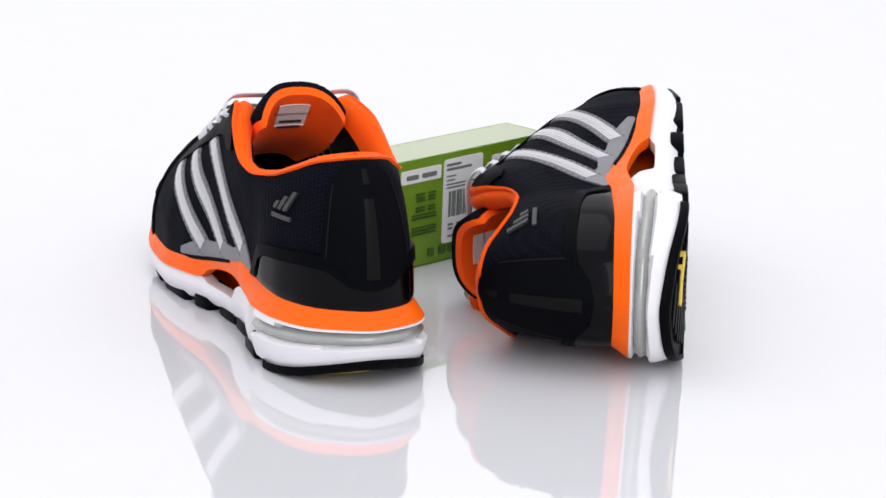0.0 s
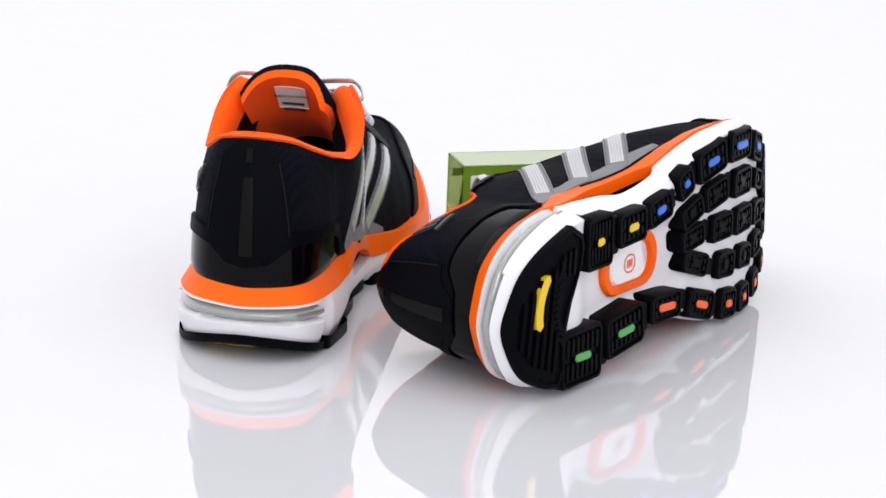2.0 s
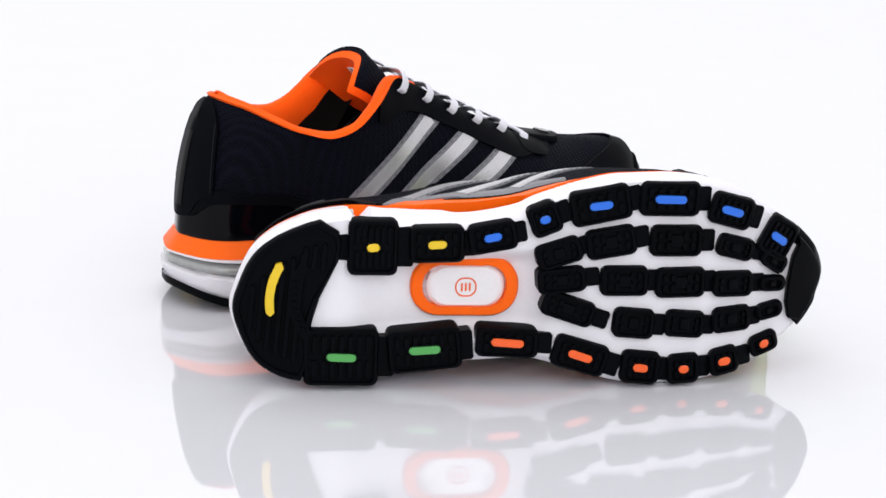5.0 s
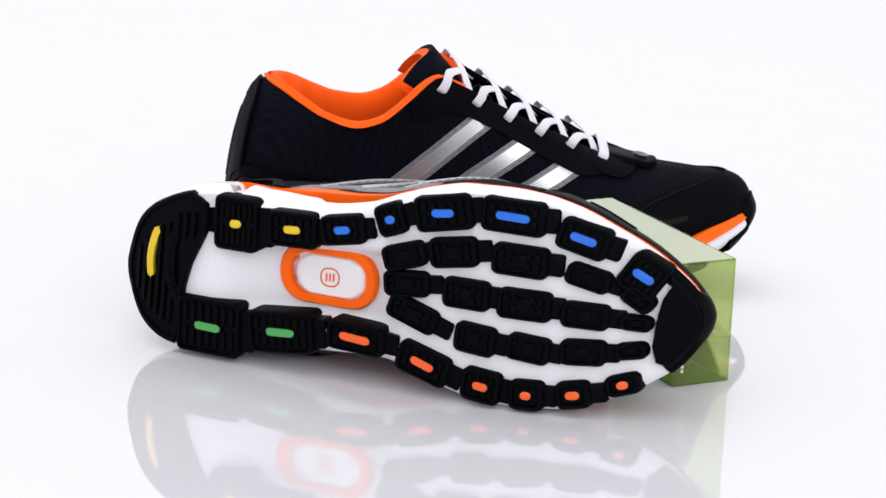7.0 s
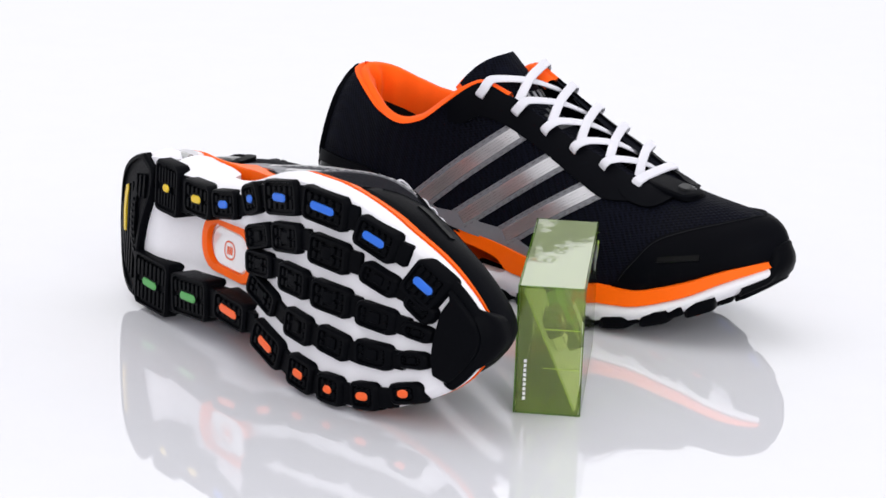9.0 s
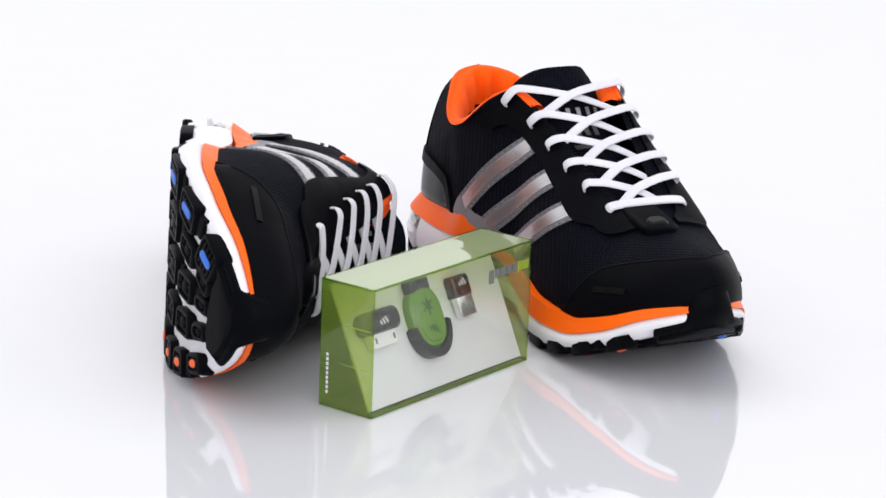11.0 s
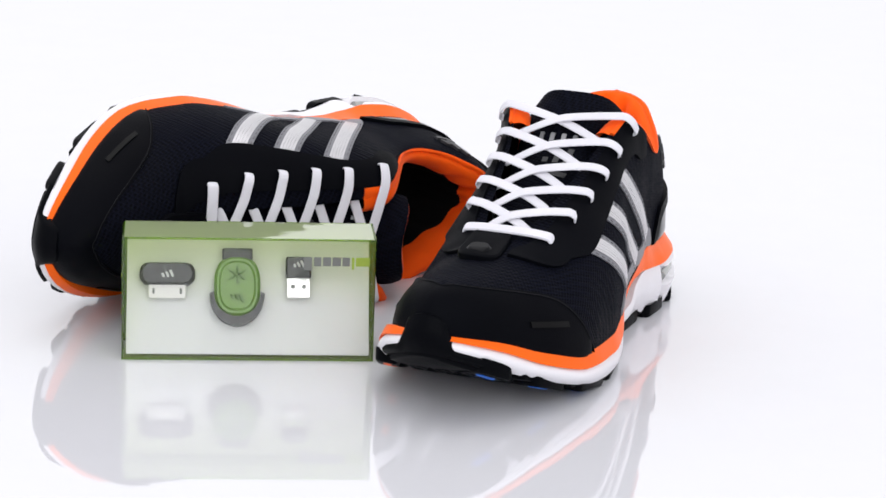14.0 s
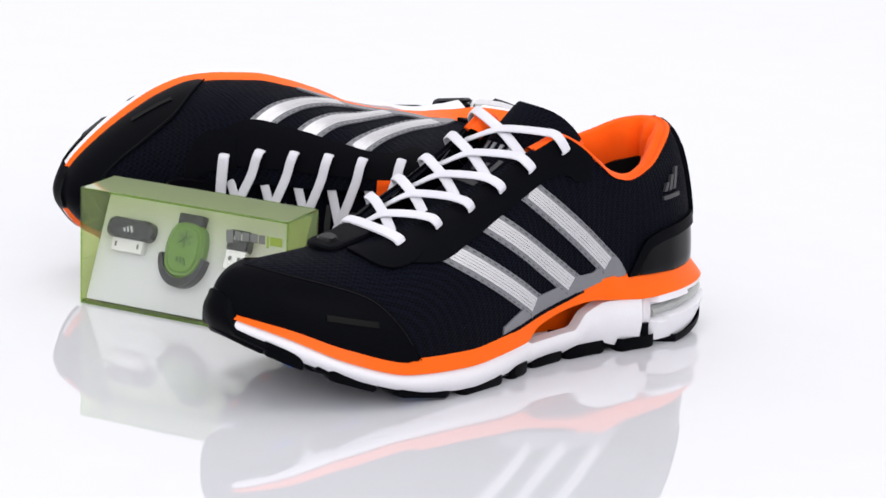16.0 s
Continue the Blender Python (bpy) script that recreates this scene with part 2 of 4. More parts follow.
def locate(side, x, z):
    """The s and v at which the side's surface has the given length and height."""
    x, z = np.asarray(x, float), np.asarray(z, float)
    G = SEEN[side].reshape(-1, 3)
    d = (x.reshape(-1, 1) - G[None, :, 0]) ** 2 + (z.reshape(-1, 1) - G[None, :, 2]) ** 2
    k = d.argmin(1)
    s, v = GS.ravel()[k], GV.ravel()[k]
    for _ in range(4):
        p = skin(side, s, v)
        h = 1e-3
        a = (skin(side, np.minimum(s + h, 1), v) - p)[:, (0, 2)] / h
        b = (skin(side, s, np.minimum(v + h, 1)) - p)[:, (0, 2)] / h
        r = np.stack([x.ravel(), z.ravel()], 1) - p[:, (0, 2)]
        det = a[:, 0] * b[:, 1] - a[:, 1] * b[:, 0]
        det = np.where(np.abs(det) < 1e-7, 1e-7, det)
        s = np.clip(s + np.clip((r[:, 0] * b[:, 1] - r[:, 1] * b[:, 0]) / det, -.02, .02), 0, 1)
        v = np.clip(v + np.clip((a[:, 0] * r[:, 1] - a[:, 1] * r[:, 0]) / det, -.05, .05), 0, 1)
    return s.reshape(x.shape), v.reshape(x.shape)


def side_patch(side, q, nu, nv, lift, thick):
    """A panel on the upper, given as a map from the unit square to length and height."""
    A, B = np.meshgrid(np.linspace(0, 1, nu), np.linspace(0, 1, nv), indexing="ij")
    x, z = q(A, B)
    s, v = locate(side, x, z)
    return shell(skin(side, s, v), skin_normal(side, s, v), lift, thick)


def wrap_patch(u0, u1, vlow, vhigh, nu, nv, lift, thick, heel=True):
    """A panel that goes round the heel or the toe: u is signed, its sign the side, its size the s."""
    u = np.linspace(u0, u1, nu)
    P, Q = np.zeros((nu, nv, 3)), np.zeros((nu, nv, 3))
    for i, a in enumerate(u):
        side = 1 if a >= 0 else -1
        s = abs(a) if heel else 1 - abs(a)
        v = np.linspace(vlow(a), vhigh(a), nv)
        P[i], Q[i] = skin(side, np.full(nv, s), v), skin_normal(side, np.full(nv, s), v)
    return shell(P, Q, lift, thick)


def loop(n, u0=-1.0, u1=1.0):
    """Points and outward normals round the sole's edge: u = 0 at the heel, +1 and -1 at the toe."""
    u = np.linspace(u0, u1, n)
    f = lambda w: np.stack([np.where(w >= 0, edge(1, np.abs(w))[0], edge(-1, np.abs(w))[0]),
                            np.where(w >= 0, edge(1, np.abs(w))[1], edge(-1, np.abs(w))[1])], -1)
    wrapped = lambda w: np.where(w > 1, w - 2, np.where(w < -1, w + 2, w))
    P = f(u)
    T = f(wrapped(u + 0.006)) - f(wrapped(u - 0.006))
    T /= np.linalg.norm(T, axis=1, keepdims=True)
    return u, P, np.stack([-T[:, 1], T[:, 0]], 1) * -1 * -1


def band(low, high, off, thick, n=200, u0=-1.0, u1=1.0, k=6):
    """A wall round the sole between two heights, with its own outline and an inner face."""
    u, P, Q = loop(n, u0, u1)
    Q = Q * np.sign(((P - np.array((0.15, -0.003))) * Q).sum(1).mean())
    closed = u1 - u0 > 1.999
    if closed:
        u, P, Q = u[:-1], P[:-1], Q[:-1]
    nu = len(u)
    bm = bmesh.new()
    rings = []
    t = np.linspace(0, 1, k)
    vs = []
    for i in range(nu):
        lo, hi = float(low(u[i], P[i, 0])), float(high(u[i], P[i, 0]))
        col = []
        for a in t:
            o = off(u[i], P[i, 0], a)
            col.append((P[i, 0] + Q[i, 0] * o, P[i, 1] + Q[i, 1] * o, lo + (hi - lo) * a))
        oi = off(u[i], P[i, 0], 1) - thick
        ob_ = off(u[i], P[i, 0], 0) - thick
        col.append((P[i, 0] + Q[i, 0] * oi, P[i, 1] + Q[i, 1] * oi, hi))
        col.append((P[i, 0] + Q[i, 0] * ob_, P[i, 1] + Q[i, 1] * ob_, lo))
        vs.append([bm.verts.new(c) for c in col])
    m = k + 2
    for i in range(nu if closed else nu - 1):
        a, b = vs[i], vs[(i + 1) % nu]
        for j in range(m):
            bm.faces.new([a[j], b[j], b[(j + 1) % m], a[(j + 1) % m]])
    if not closed:
        bm.faces.new(vs[0])
        bm.faces.new(vs[-1][::-1])
    return bm


def under(x, y):
    """Height of the white midsole's under face: a hollow arch in the middle."""
    mid = LEAN(x)
    a = np.clip((x - 0.045) / 0.03, 0, 1) * np.clip((0.158 - x) / 0.02, 0, 1)
    b = np.clip((0.024 - abs(y - mid + 0.001)) / 0.010, 0, 1)
    return float(SPRING(x) + 0.0045 + 0.0095 * (a * a * (3 - 2 * a)) * (b * b * (3 - 2 * b)))


def flip(bm, k):
    """Mirrors a part for the other foot."""
    if k < 0:
        for v in bm.verts:
            v.co.y = -v.co.y
    return bm


def dish(bm, pts, ground, high, rim=0.0016, sink=0.0016):
    """A tread block: bevelled edge, a raised rim and a sunken middle."""
    c = np.mean(np.array(pts), axis=0)
    rings = []
    for inset, z in ((0, None), (0, 0.0012), (0.0010, 0.0), (0.0010 + rim, 0.0), (0.0014 + rim, sink)):
        r = []
        for x, y in pts:
            d = np.array((x, y)) - c
            q = 1 - inset / max(np.linalg.norm(d), 1e-6)
            px, py = c[0] + d[0] * q, c[1] + d[1] * q
            r.append(bm.verts.new((px, py, high(x, y) if z is None else ground(px, py) + z)))
        rings.append(r)
    n = len(pts)
    for r0, r1 in zip(rings, rings[1:]):
        for i in range(n):
            bm.faces.new([r0[i], r0[(i + 1) % n], r1[(i + 1) % n], r1[i]])
    bm.faces.new(rings[-1])


def lug(k, shoe, cx, cy, lx, ly, deg, insert=None, il=0.0, ideg=None, bars=5, neck=0.0):
    """One tread block: rounded, with ribs across it, and a coloured insert where it has one."""
    cx, cy, lx, ly = cx * MM, cy * MM, lx * MM * 1.04, ly * MM * 1.10
    bm = bmesh.new()
    ground = lambda x, y: float(SPRING(x))
    dish(bm, rounded(cx, cy, lx, ly, deg, 0.0036), ground, lambda x, y: under(x, y) + 0.003)
    ca, sa = math.cos(radians(deg)), math.sin(radians(deg))
    rb = bmesh.new()
    for i in range(bars):
        for half in (-1, 1):
            a = (i - (bars - 1) / 2) * ((lx - 0.006) / bars)
            b = half * (ly - 0.006) * 0.27
            wide = (ly - 0.006) * 0.40
            if insert is None and abs(a) < lx * 0.15:
                continue
            prism(rb, rounded(cx + a * ca - b * sa, cy + a * sa + b * ca, (lx - 0.006) * 0.55 / bars, wide, deg, 0.0006, 2), lambda x, y: ground(x, y) + 0.0003, lambda x, y: ground(x, y) + 0.003, 0.0003)
    if insert is None:
        prism(bm, rounded(cx, cy, lx * 0.26, ly * 0.42, deg, 0.001, 3), lambda x, y: ground(x, y) + 0.0004, lambda x, y: ground(x, y) + 0.004, 0.0006)
    if neck:
        nx = lx / 2 + neck * MM / 2
        prism(bm, rounded(cx + nx * ca, cy + nx * sa, neck * MM + 0.004, ly * 0.70, deg, 0.001, 2), lambda x, y: ground(x, y) + 0.0022, lambda x, y: under(x, y) + 0.003, 0.0005)
    ob = part("lug", flip(bm, k), RUBBER, shoe)
    tagged(part("tread_ribs", flip(rb, k), RUBBER, ob), kind="stuff")
    if insert:
        mat_, word = insert
        bm = bmesh.new()
        prism(bm, rounded(cx, cy, il * MM + 0.0022, 0.0062, deg if ideg is None else ideg, 0.003), lambda x, y: ground(x, y) + 0.0001, lambda x, y: ground(x, y) + 0.004, 0.0004)
        part("insert_seat", flip(bm, k), RUBBER, ob)
        bm = bmesh.new()
        prism(bm, rounded(cx, cy, il * MM, 0.0042, deg if ideg is None else ideg, 0.0021), lambda x, y: ground(x, y) - 0.0005, lambda x, y: ground(x, y) + 0.004, 0.0006)
        part("insert", flip(bm, k), mat_, ob, word + " rubber insert")


def build_shoe(k):
    """A running shoe; k = 1 the right one, -1 the left one, mirrored."""
    shoe = new("running_shoe")
    add = lambda name, bm, m, label="", **kw: part(name, flip(bm, k), m, shoe, label, **kw)

    # --- upper
    bm = bmesh.new()
    ns, nv = 90, 26
    for side in (1, -1):
        S_, V_ = np.meshgrid(np.linspace(0, 1, ns) ** 1.0, np.linspace(0, 1, nv), indexing="ij")
        G = skin(side, S_, V_)
        vs = [bm.verts.new(G[i, j]) for i in range(ns) for j in range(nv)]
        grid_faces(bm, vs, ns, nv)
    bmesh.ops.remove_doubles(bm, verts=bm.verts, dist=0.0002)
    add("upper", bm, MESH, "black woven air mesh upper", sharp=80)

    # --- collar: inner lining and rolled rim
    su = np.linspace(-1, 1, 121)
    s_end = {1: float(locate(1, np.array([0.134]), np.array([0.114]))[0][0]), -1: float(locate(-1, np.array([0.134]), np.array([0.114]))[0][0])}
    rim = []
    for a in su:
        side = 1 if a >= 0 else -1
        rim.append(skin(side, abs(a) * s_end[side], 1.0))
    rim = np.array(rim)
    mid = np.array([0.085, -0.001])
    bm = bmesh.new()
    depth = [(0, 0.0, 1.0), (0.0025, 0.0022, 0), (0.005, 0.0005, 0), (0.0072, -0.004, 0), (0.0085, -0.010, 0), (0.0075, -0.02, 0), (0.006, -0.032, 0), (0.006, -0.052, 0), (0.008, -0.066, 0)]
    rows = []
    for i, p in enumerate(rim):
        t = rim[min(i + 1, len(rim) - 1)] - rim[max(i - 1, 0)]
        inn = np.array([-t[1], t[0]]) / max(np.hypot(t[0], t[1]), 1e-9)
        if inn @ (mid - p[:2]) < 0:
            inn = -inn
        thin = min(1.0, max(0.25, (1 - abs(su[i])) / 0.16))
        fold = 0.0030 * math.sin(i * 0.85) * max(0, 1 - abs(su[i]) / 0.5)
        rows.append([bm.verts.new((p[0] + inn[0] * (o + (fold if d < -.003 else 0)), p[1] + inn[1] * (o + (fold if d < -.003 else 0)), p[2] + d * thin)) for o, d, _ in depth])
    inner = bmesh.new()
    grid_faces(inner, [inner.verts.new(v.co) for r in rows for v in r[5:]], len(rows), len(depth) - 5)
    add("inner_wall", inner, INSOLE, "dark inner wall of the shoe", sharp=80)
    bmesh.ops.delete(bm, geom=[v for r in rows for v in r[6:]], context="VERTS")
    grid_faces(bm, [v for r in rows for v in r[:6]], len(rows), 6)
    add("collar_lining", bm, LINING, "orange padded collar lining", sharp=80)
    # rim outside: a narrow orange binding
    bm = bmesh.new()
    P, Q = np.zeros((121, 4, 3)), np.zeros((121, 4, 3))
    for i, a in enumerate(su):
        side = 1 if a >= 0 else -1
        vv = np.linspace(0.915, 1.0, 4)
        P[i], Q[i] = skin(side, np.full(4, abs(a) * s_end[side]), vv), skin_normal(side, np.full(4, abs(a) * s_end[side]), vv)
    add("collar_rim", shell(P, Q, 0.0016, 0.003), LINING, "orange rolled collar edge", sharp=80)

    # --- insole
    bm = bmesh.new()
    prism(bm, [(0.125 + 0.105 * math.cos(a), -0.002 + 0.030 * math.sin(a)) for a in np.linspace(0, 2 * math.pi, 32)[:-1]], lambda x, y: 0.045, lambda x, y: 0.049)
    add("insole", bm, INSOLE, "black insole")

    # --- tongue: a padded leaf with a rolled top
    TX = curve([0, .25, .5, .75, .9, 1], np.array([226, 195, 165, 140, 125, 116]) * MM)
    TZ = curve([0, .25, .5, .75, .9, 1], np.array([66, 77, 91, 105, 122, 132]) * MM)
    TW = curve([0, .4, .8, .95, 1], np.array([12, 18, 28, 29, 27]) * MM)
    for name, m, lift, sh in (("tongue", MESH, 0.0, 1), ("tongue_lining", LINING, -0.0085, 0)):
        nu, nw = 34, 19
        P, Q = np.zeros((nu, nw, 3)), np.zeros((nu, nw, 3))
        for i, a in enumerate(np.linspace(0, 1, nu)):
            ta = np.array([float(TX(min(a + .02, 1)) - TX(a - .02)), float(TZ(min(a + .02, 1)) - TZ(a - .02))])
            n2 = np.array([ta[1], -ta[0]]) / np.linalg.norm(ta)
            for j, w in enumerate(np.linspace(-1, 1, nw)):
                drop = (0.006 + 0.007 * a ** 3) * abs(w) ** 2.6
                b_ = a - 0.06 * a ** 5 * abs(w) ** 4
                x = float(TX(b_))
                z = float(TZ(b_)) - SLUMP["drop"] * float(FADE(x))
                y = float(LEAN(x)) + float(TILT(x)) + w * float(TW(a)) * (1 - 0.10 * a * w * w)
                P[i, j] = (x - n2[0] * drop - 0.010 * a ** 4 * w * w, y, z - n2[1] * drop * 0.9)
                Q[i, j] = (n2[0], w * 0.35, n2[1])
        Q /= np.linalg.norm(Q, axis=2, keepdims=True)
        if sh:
            add(name, shell(P, Q, 0.0, 0.0035), m, "padded black mesh tongue", sharp=60)
            tongue = (P.copy(), Q.copy())
        else:
            bm = shell(P[15:], Q[15:], -0.0086, -0.0050)
            add(name, bm, m, "orange tongue lining", sharp=60)
    P, Q = tongue
    add("size_label", shell(P[27:32, 6:13], Q[27:32, 6:13], -0.0090, 0.0006), LABEL, "white printed size label")
    for row in range(4):
        A = np.zeros((2, 5, 3))
        B = np.zeros((2, 5, 3))
        for c in range(5):
            y = -0.0062 + 0.0031 * c
            base = P[29 - row, 9] + (P[29 - row, 10] - P[29 - row, 8]) * (y / max(abs(P[29 - row, 10, 1] - P[29 - row, 8, 1]), 1e-6))
            step = (P[28 - row, 9] - P[29 - row, 9]) * 0.38
            A[0, c], A[1, c] = base, base + step
            B[:, c] = Q[29 - row, 9]
        if row in (1, 2):
            add("print_line", shell(A, B, -0.0101, 0.0003), INK, "line of small dark print")
    # words on the label
    txt = bpy.data.curves.new("label_text", "FONT")
    txt.body, txt.size, txt.align_x, txt.extrude = "MADE IN CHINA", 0.0027, "CENTER", 0.00005
    tob = bpy.data.objects.new("label_text", txt)
    scene.collection.objects.link(tob)
    bpy.context.view_layer.update()
    me = bpy.data.meshes.new_from_object(tob.evaluated_get(bpy.context.evaluated_depsgraph_get()))
    bpy.data.objects.remove(tob)
    me.materials.append(INK)
    tob = new("label_text", me)
    tob.parent = shoe
    at = P[29, 9] - Q[29, 9] * 0.0104
    upv = Vector(P[30, 9] - P[29, 9]).normalized()
    nrm = -Vector(Q[29, 9]).normalized()
    nrm = (nrm - upv * nrm.dot(upv)).normalized()
    rgt = upv.cross(nrm)
    tob.matrix_local = Matrix.Translation(Vector((at[0], at[1] * k, at[2]))) @ Matrix((rgt, upv, nrm)).transposed().to_4x4() if k > 0 else \
        Matrix.Translation(Vector((at[0], -at[1], at[2]))) @ Matrix((rgt, upv, nrm)).transposed().to_4x4()
    # emblem on the tongue: three slanted bars and a line, plain shapes
    for c, (r0, r1) in enumerate(((22, 24), (22, 25), (22, 26))):
        add("emblem_bar", shell(P[r0:r1, 7 + c * 2:9 + c * 2], Q[r0:r1, 7 + c * 2:9 + c * 2], 0.0006, 0.001), LOGO, "silver emblem bar")
    for c in range(5):
        A = P[26:28, 5 + c * 2:7 + c * 2].copy()
        A[:, 1] = A[:, 0] * 0.22 + A[:, 1] * 0.78
        add("emblem_line", shell(A, Q[26:28, 5 + c * 2:7 + c * 2], 0.0006, 0.001), PRINT, "pale silver print bar")
    add("emblem_line", shell(P[19:21, 5:14], Q[19:21, 5:14], 0.0006, 0.001), LOGO, "silver emblem line")

    # --- eyestays
    stay_low = curve(np.array([104, 112, 122, 150, 180, 205, 216]) * MM, np.array([99, 98, 103, 93, 78, 68, 68]) * MM)
    for side in (1, -1):
        def stay(A, B, side=side):
            x = (0.104 + 0.112 * A)
            top = UP_Z(x) - 0.0008
            return x, stay_low(x) + (top - stay_low(x)) * B
        add("eyestay", side_patch(side, stay, 40, 10, 0.0016, 0.003), SUEDE, "smooth black eyestay panel")

        # --- stripes on a grey saddle
        tops = ((0.1480, 0.1000), (0.1750, 0.0880), (0.2005, 0.0765))
        feet = ((0.0850, 0.0480), (0.1120, 0.0420), (0.1390, 0.0360))
        for (tx, tz), (fx, fz) in zip(tops, feet):
            def strip(A, B, w=0.0064, tx=tx, tz=tz, fx=fx, fz=fz):
                cxx = tx + (fx - tx) * A - 0.0012 * np.sin(A * math.pi)
                czz = tz + (fz - tz) * A
                d = np.array((fx - tx, fz - tz))
                d /= np.linalg.norm(d)
                return cxx + (B - .5) * 2 * w * -d[1], czz + (B - .5) * 2 * w * d[0]
            st = add("stripe", side_patch(side, strip, 22, 7, 0.0007, 0.0017), GREY, "grey stripe with a ribbed silver face")
            for r in range(5):
                def rib(A, B, r=r, strip=strip):
                    return strip(0.07 + 0.88 * A, 0.5 + (r - 2) * 0.116 + (B - .5) * 0.104)
                part("silver_rib", flip(side_patch(side, rib, 22, 3, 0.0012 - 0.00005 * abs(r - 2), 0.0010), k), SILVER, st, "ribbed silver film")
            for b_ in (0.08, 0.92):
                bmt = bmesh.new()
                for c in range(16):
                    xx, zz = strip(np.array([0.04 + c * 0.06, 0.065 + c * 0.06]), np.array([b_, b_]))
                    s_, v_ = locate(side, xx, zz)
                    p_, n_ = skin(side, s_, v_), skin_normal(side, s_, v_)
                    d_ = p_[1] - p_[0]
                    w_ = np.cross(n_[0], d_ / np.linalg.norm(d_)) * 0.00028
                    q_ = [bmt.verts.new(p + n_[0] * 0.0010) for p in (p_[0] - w_, p_[1] - w_, p_[1] + w_, p_[0] + w_)]
                    t_ = [bmt.verts.new(Vector(v.co) - Vector(n_[0]) * 0.0008) for v in q_]
                    bmt.faces.new(q_)
                    for e_ in range(4):
                        bmt.faces.new([q_[e_], q_[(e_ + 1) % 4], t_[(e_ + 1) % 4], t_[e_]])
                part("stitching", flip(bmt, k), THREAD, st)
        saddle_low = lambda x: TOP_ORANGE(x) - 0.001
        saddle_high = curve(np.array([74, 82, 90, 100, 112, 118, 126, 138, 145, 155, 166]) * MM, np.array([44, 53, 52, 47.5, 47.5, 46, 43.5, 41.5, 39.5, 36, 31]) * MM)

        def saddle(A, B):
            x = 0.074 + 0.092 * A
            return x, saddle_low(x) + (np.maximum(saddle_high(x), saddle_low(x) + .0005) - saddle_low(x)) * B
        add("saddle", side_patch(side, saddle, 44, 5, 0.0009, 0.002), GREY, "grey synthetic saddle under the stripes")

        # --- emblem by the heel
        if side > 0:
            for c in range(3):
                def bar(A, B, c=c):
                    return 0.0445 - c * 0.0040 + 0.0026 * B - 0.0045 * A * (0.5 + 0.25 * c), 0.083 + (0.0040 + 0.0032 * c) * A
                add("emblem_bar", side_patch(side, bar, 4, 3, 0.0016, 0.002), LOGO, "dull silver emblem bar")

            def line(A, B):
                return 0.0325 + 0.015 * A, 0.0785 + 0.0022 * B
            add("emblem_line", side_patch(side, line, 6, 2, 0.0014, 0.0016), LOGO, "dull silver emblem line")

        # --- eyelet front tab
        def tab(A, B):
            x = 0.207 + 0.028 * A
            top = UP_Z(x) - 0.0006
            low = UP_Z(x) - 0.0085 + 0.004 * np.abs(2 * A - .75) ** 3
            return x, low + (top - low) * B
        add("eyelet_tab", side_patch(side, tab, 16, 10, 0.0020, 0.003), SUEDE, "rounded black eyelet tab")

        # --- reflective dash on the toe cap
        def dash(A, B):
            return 0.240 + 0.022 * A, 0.041 + 0.004 * A + 0.0028 * B
        add("reflective_dash", side_patch(side, dash, 8, 3, 0.0022, 0.001), TAPE, "dark reflective dash")

    # --- toe cap, heel counter, heel tab, pull tab
    cap = curve([0, .04, .08, .13, .18, .23, .27, .30], [.96, .86, .72, .60, .52, .42, .22, .0])
    add("toe_cap", wrap_patch(-0.30, 0.30, lambda a: 0.0, lambda a: max(float(cap(abs(a))), .01), 61, 14, 0.0014, 0.0026, heel=False), SUEDE, "smooth black toe cap")
    add("cap_stitching", wrap_patch(-0.285, 0.285, lambda a: max(float(cap(abs(a))) - .030, 0), lambda a: max(float(cap(abs(a))) - .020, .004), 81, 2, 0.0018, 0.001, heel=False), SEAM, "fine stitching along the toe cap")
    counter = curve([0, .035, .055, .08, .14, .20, .245, .268], [.13, .135, .17, .21, .22, .21, .16, .005])
    add("heel_counter", wrap_patch(-0.268, 0.268, lambda a: 0.0, lambda a: float(counter(abs(a))) + .012, 81, 8, 0.0010, 0.002), GLOSS, "gloss black heel counter")
    rim2 = curve([0, .035, .055, .08, .14, .20, .25, .285], [.19, .20, .24, .275, .285, .28, .235, .02])
    for u0, u1 in ((-0.285, -0.03), (0.03, 0.285)):
        add("counter_edge", wrap_patch(u0, u1, lambda a: float(counter(min(abs(a), .268))) if abs(a) < .262 else 0.0, lambda a: float(rim2(abs(a))), 61, 6, 0.0021, 0.003), SUEDE, "raised black counter edging", sharp=60)
    dip = curve([0, .022, .034, .046, .058, .085], [.125, .13, .15, .20, .23, .25])
    tab_top = curve([0, .05, .07, .085], [.87, .86, .78, .62])
    add("heel_tab", wrap_patch(-0.085, 0.085, lambda a: float(dip(abs(a))), lambda a: float(tab_top(abs(a))), 41, 22, 0.0026, 0.0035), SUEDE, "smooth black heel tab", sharp=60)
    for a_ in (-0.079, 0.079):
        add("stitching", wrap_patch(a_ - .0012, a_ + .0012, lambda a: 0.27, lambda a: 0.66, 2, 24, 0.0029, 0.001), SEAM, "fine stitching along the heel tab")
    add("heel_reflector", wrap_patch(-0.014, 0.014, lambda a: 0.18, lambda a: 0.57, 7, 14, 0.0030, 0.001), TAPE, "dark reflective heel strip")
    add("heel_dash", wrap_patch(-0.012, 0.012, lambda a: 0.66, lambda a: 0.77, 5, 5, 0.0030, 0.001), TAPE, "dark reflective heel dash")

    # --- loop tab over the vamp
    bm = bmesh.new()
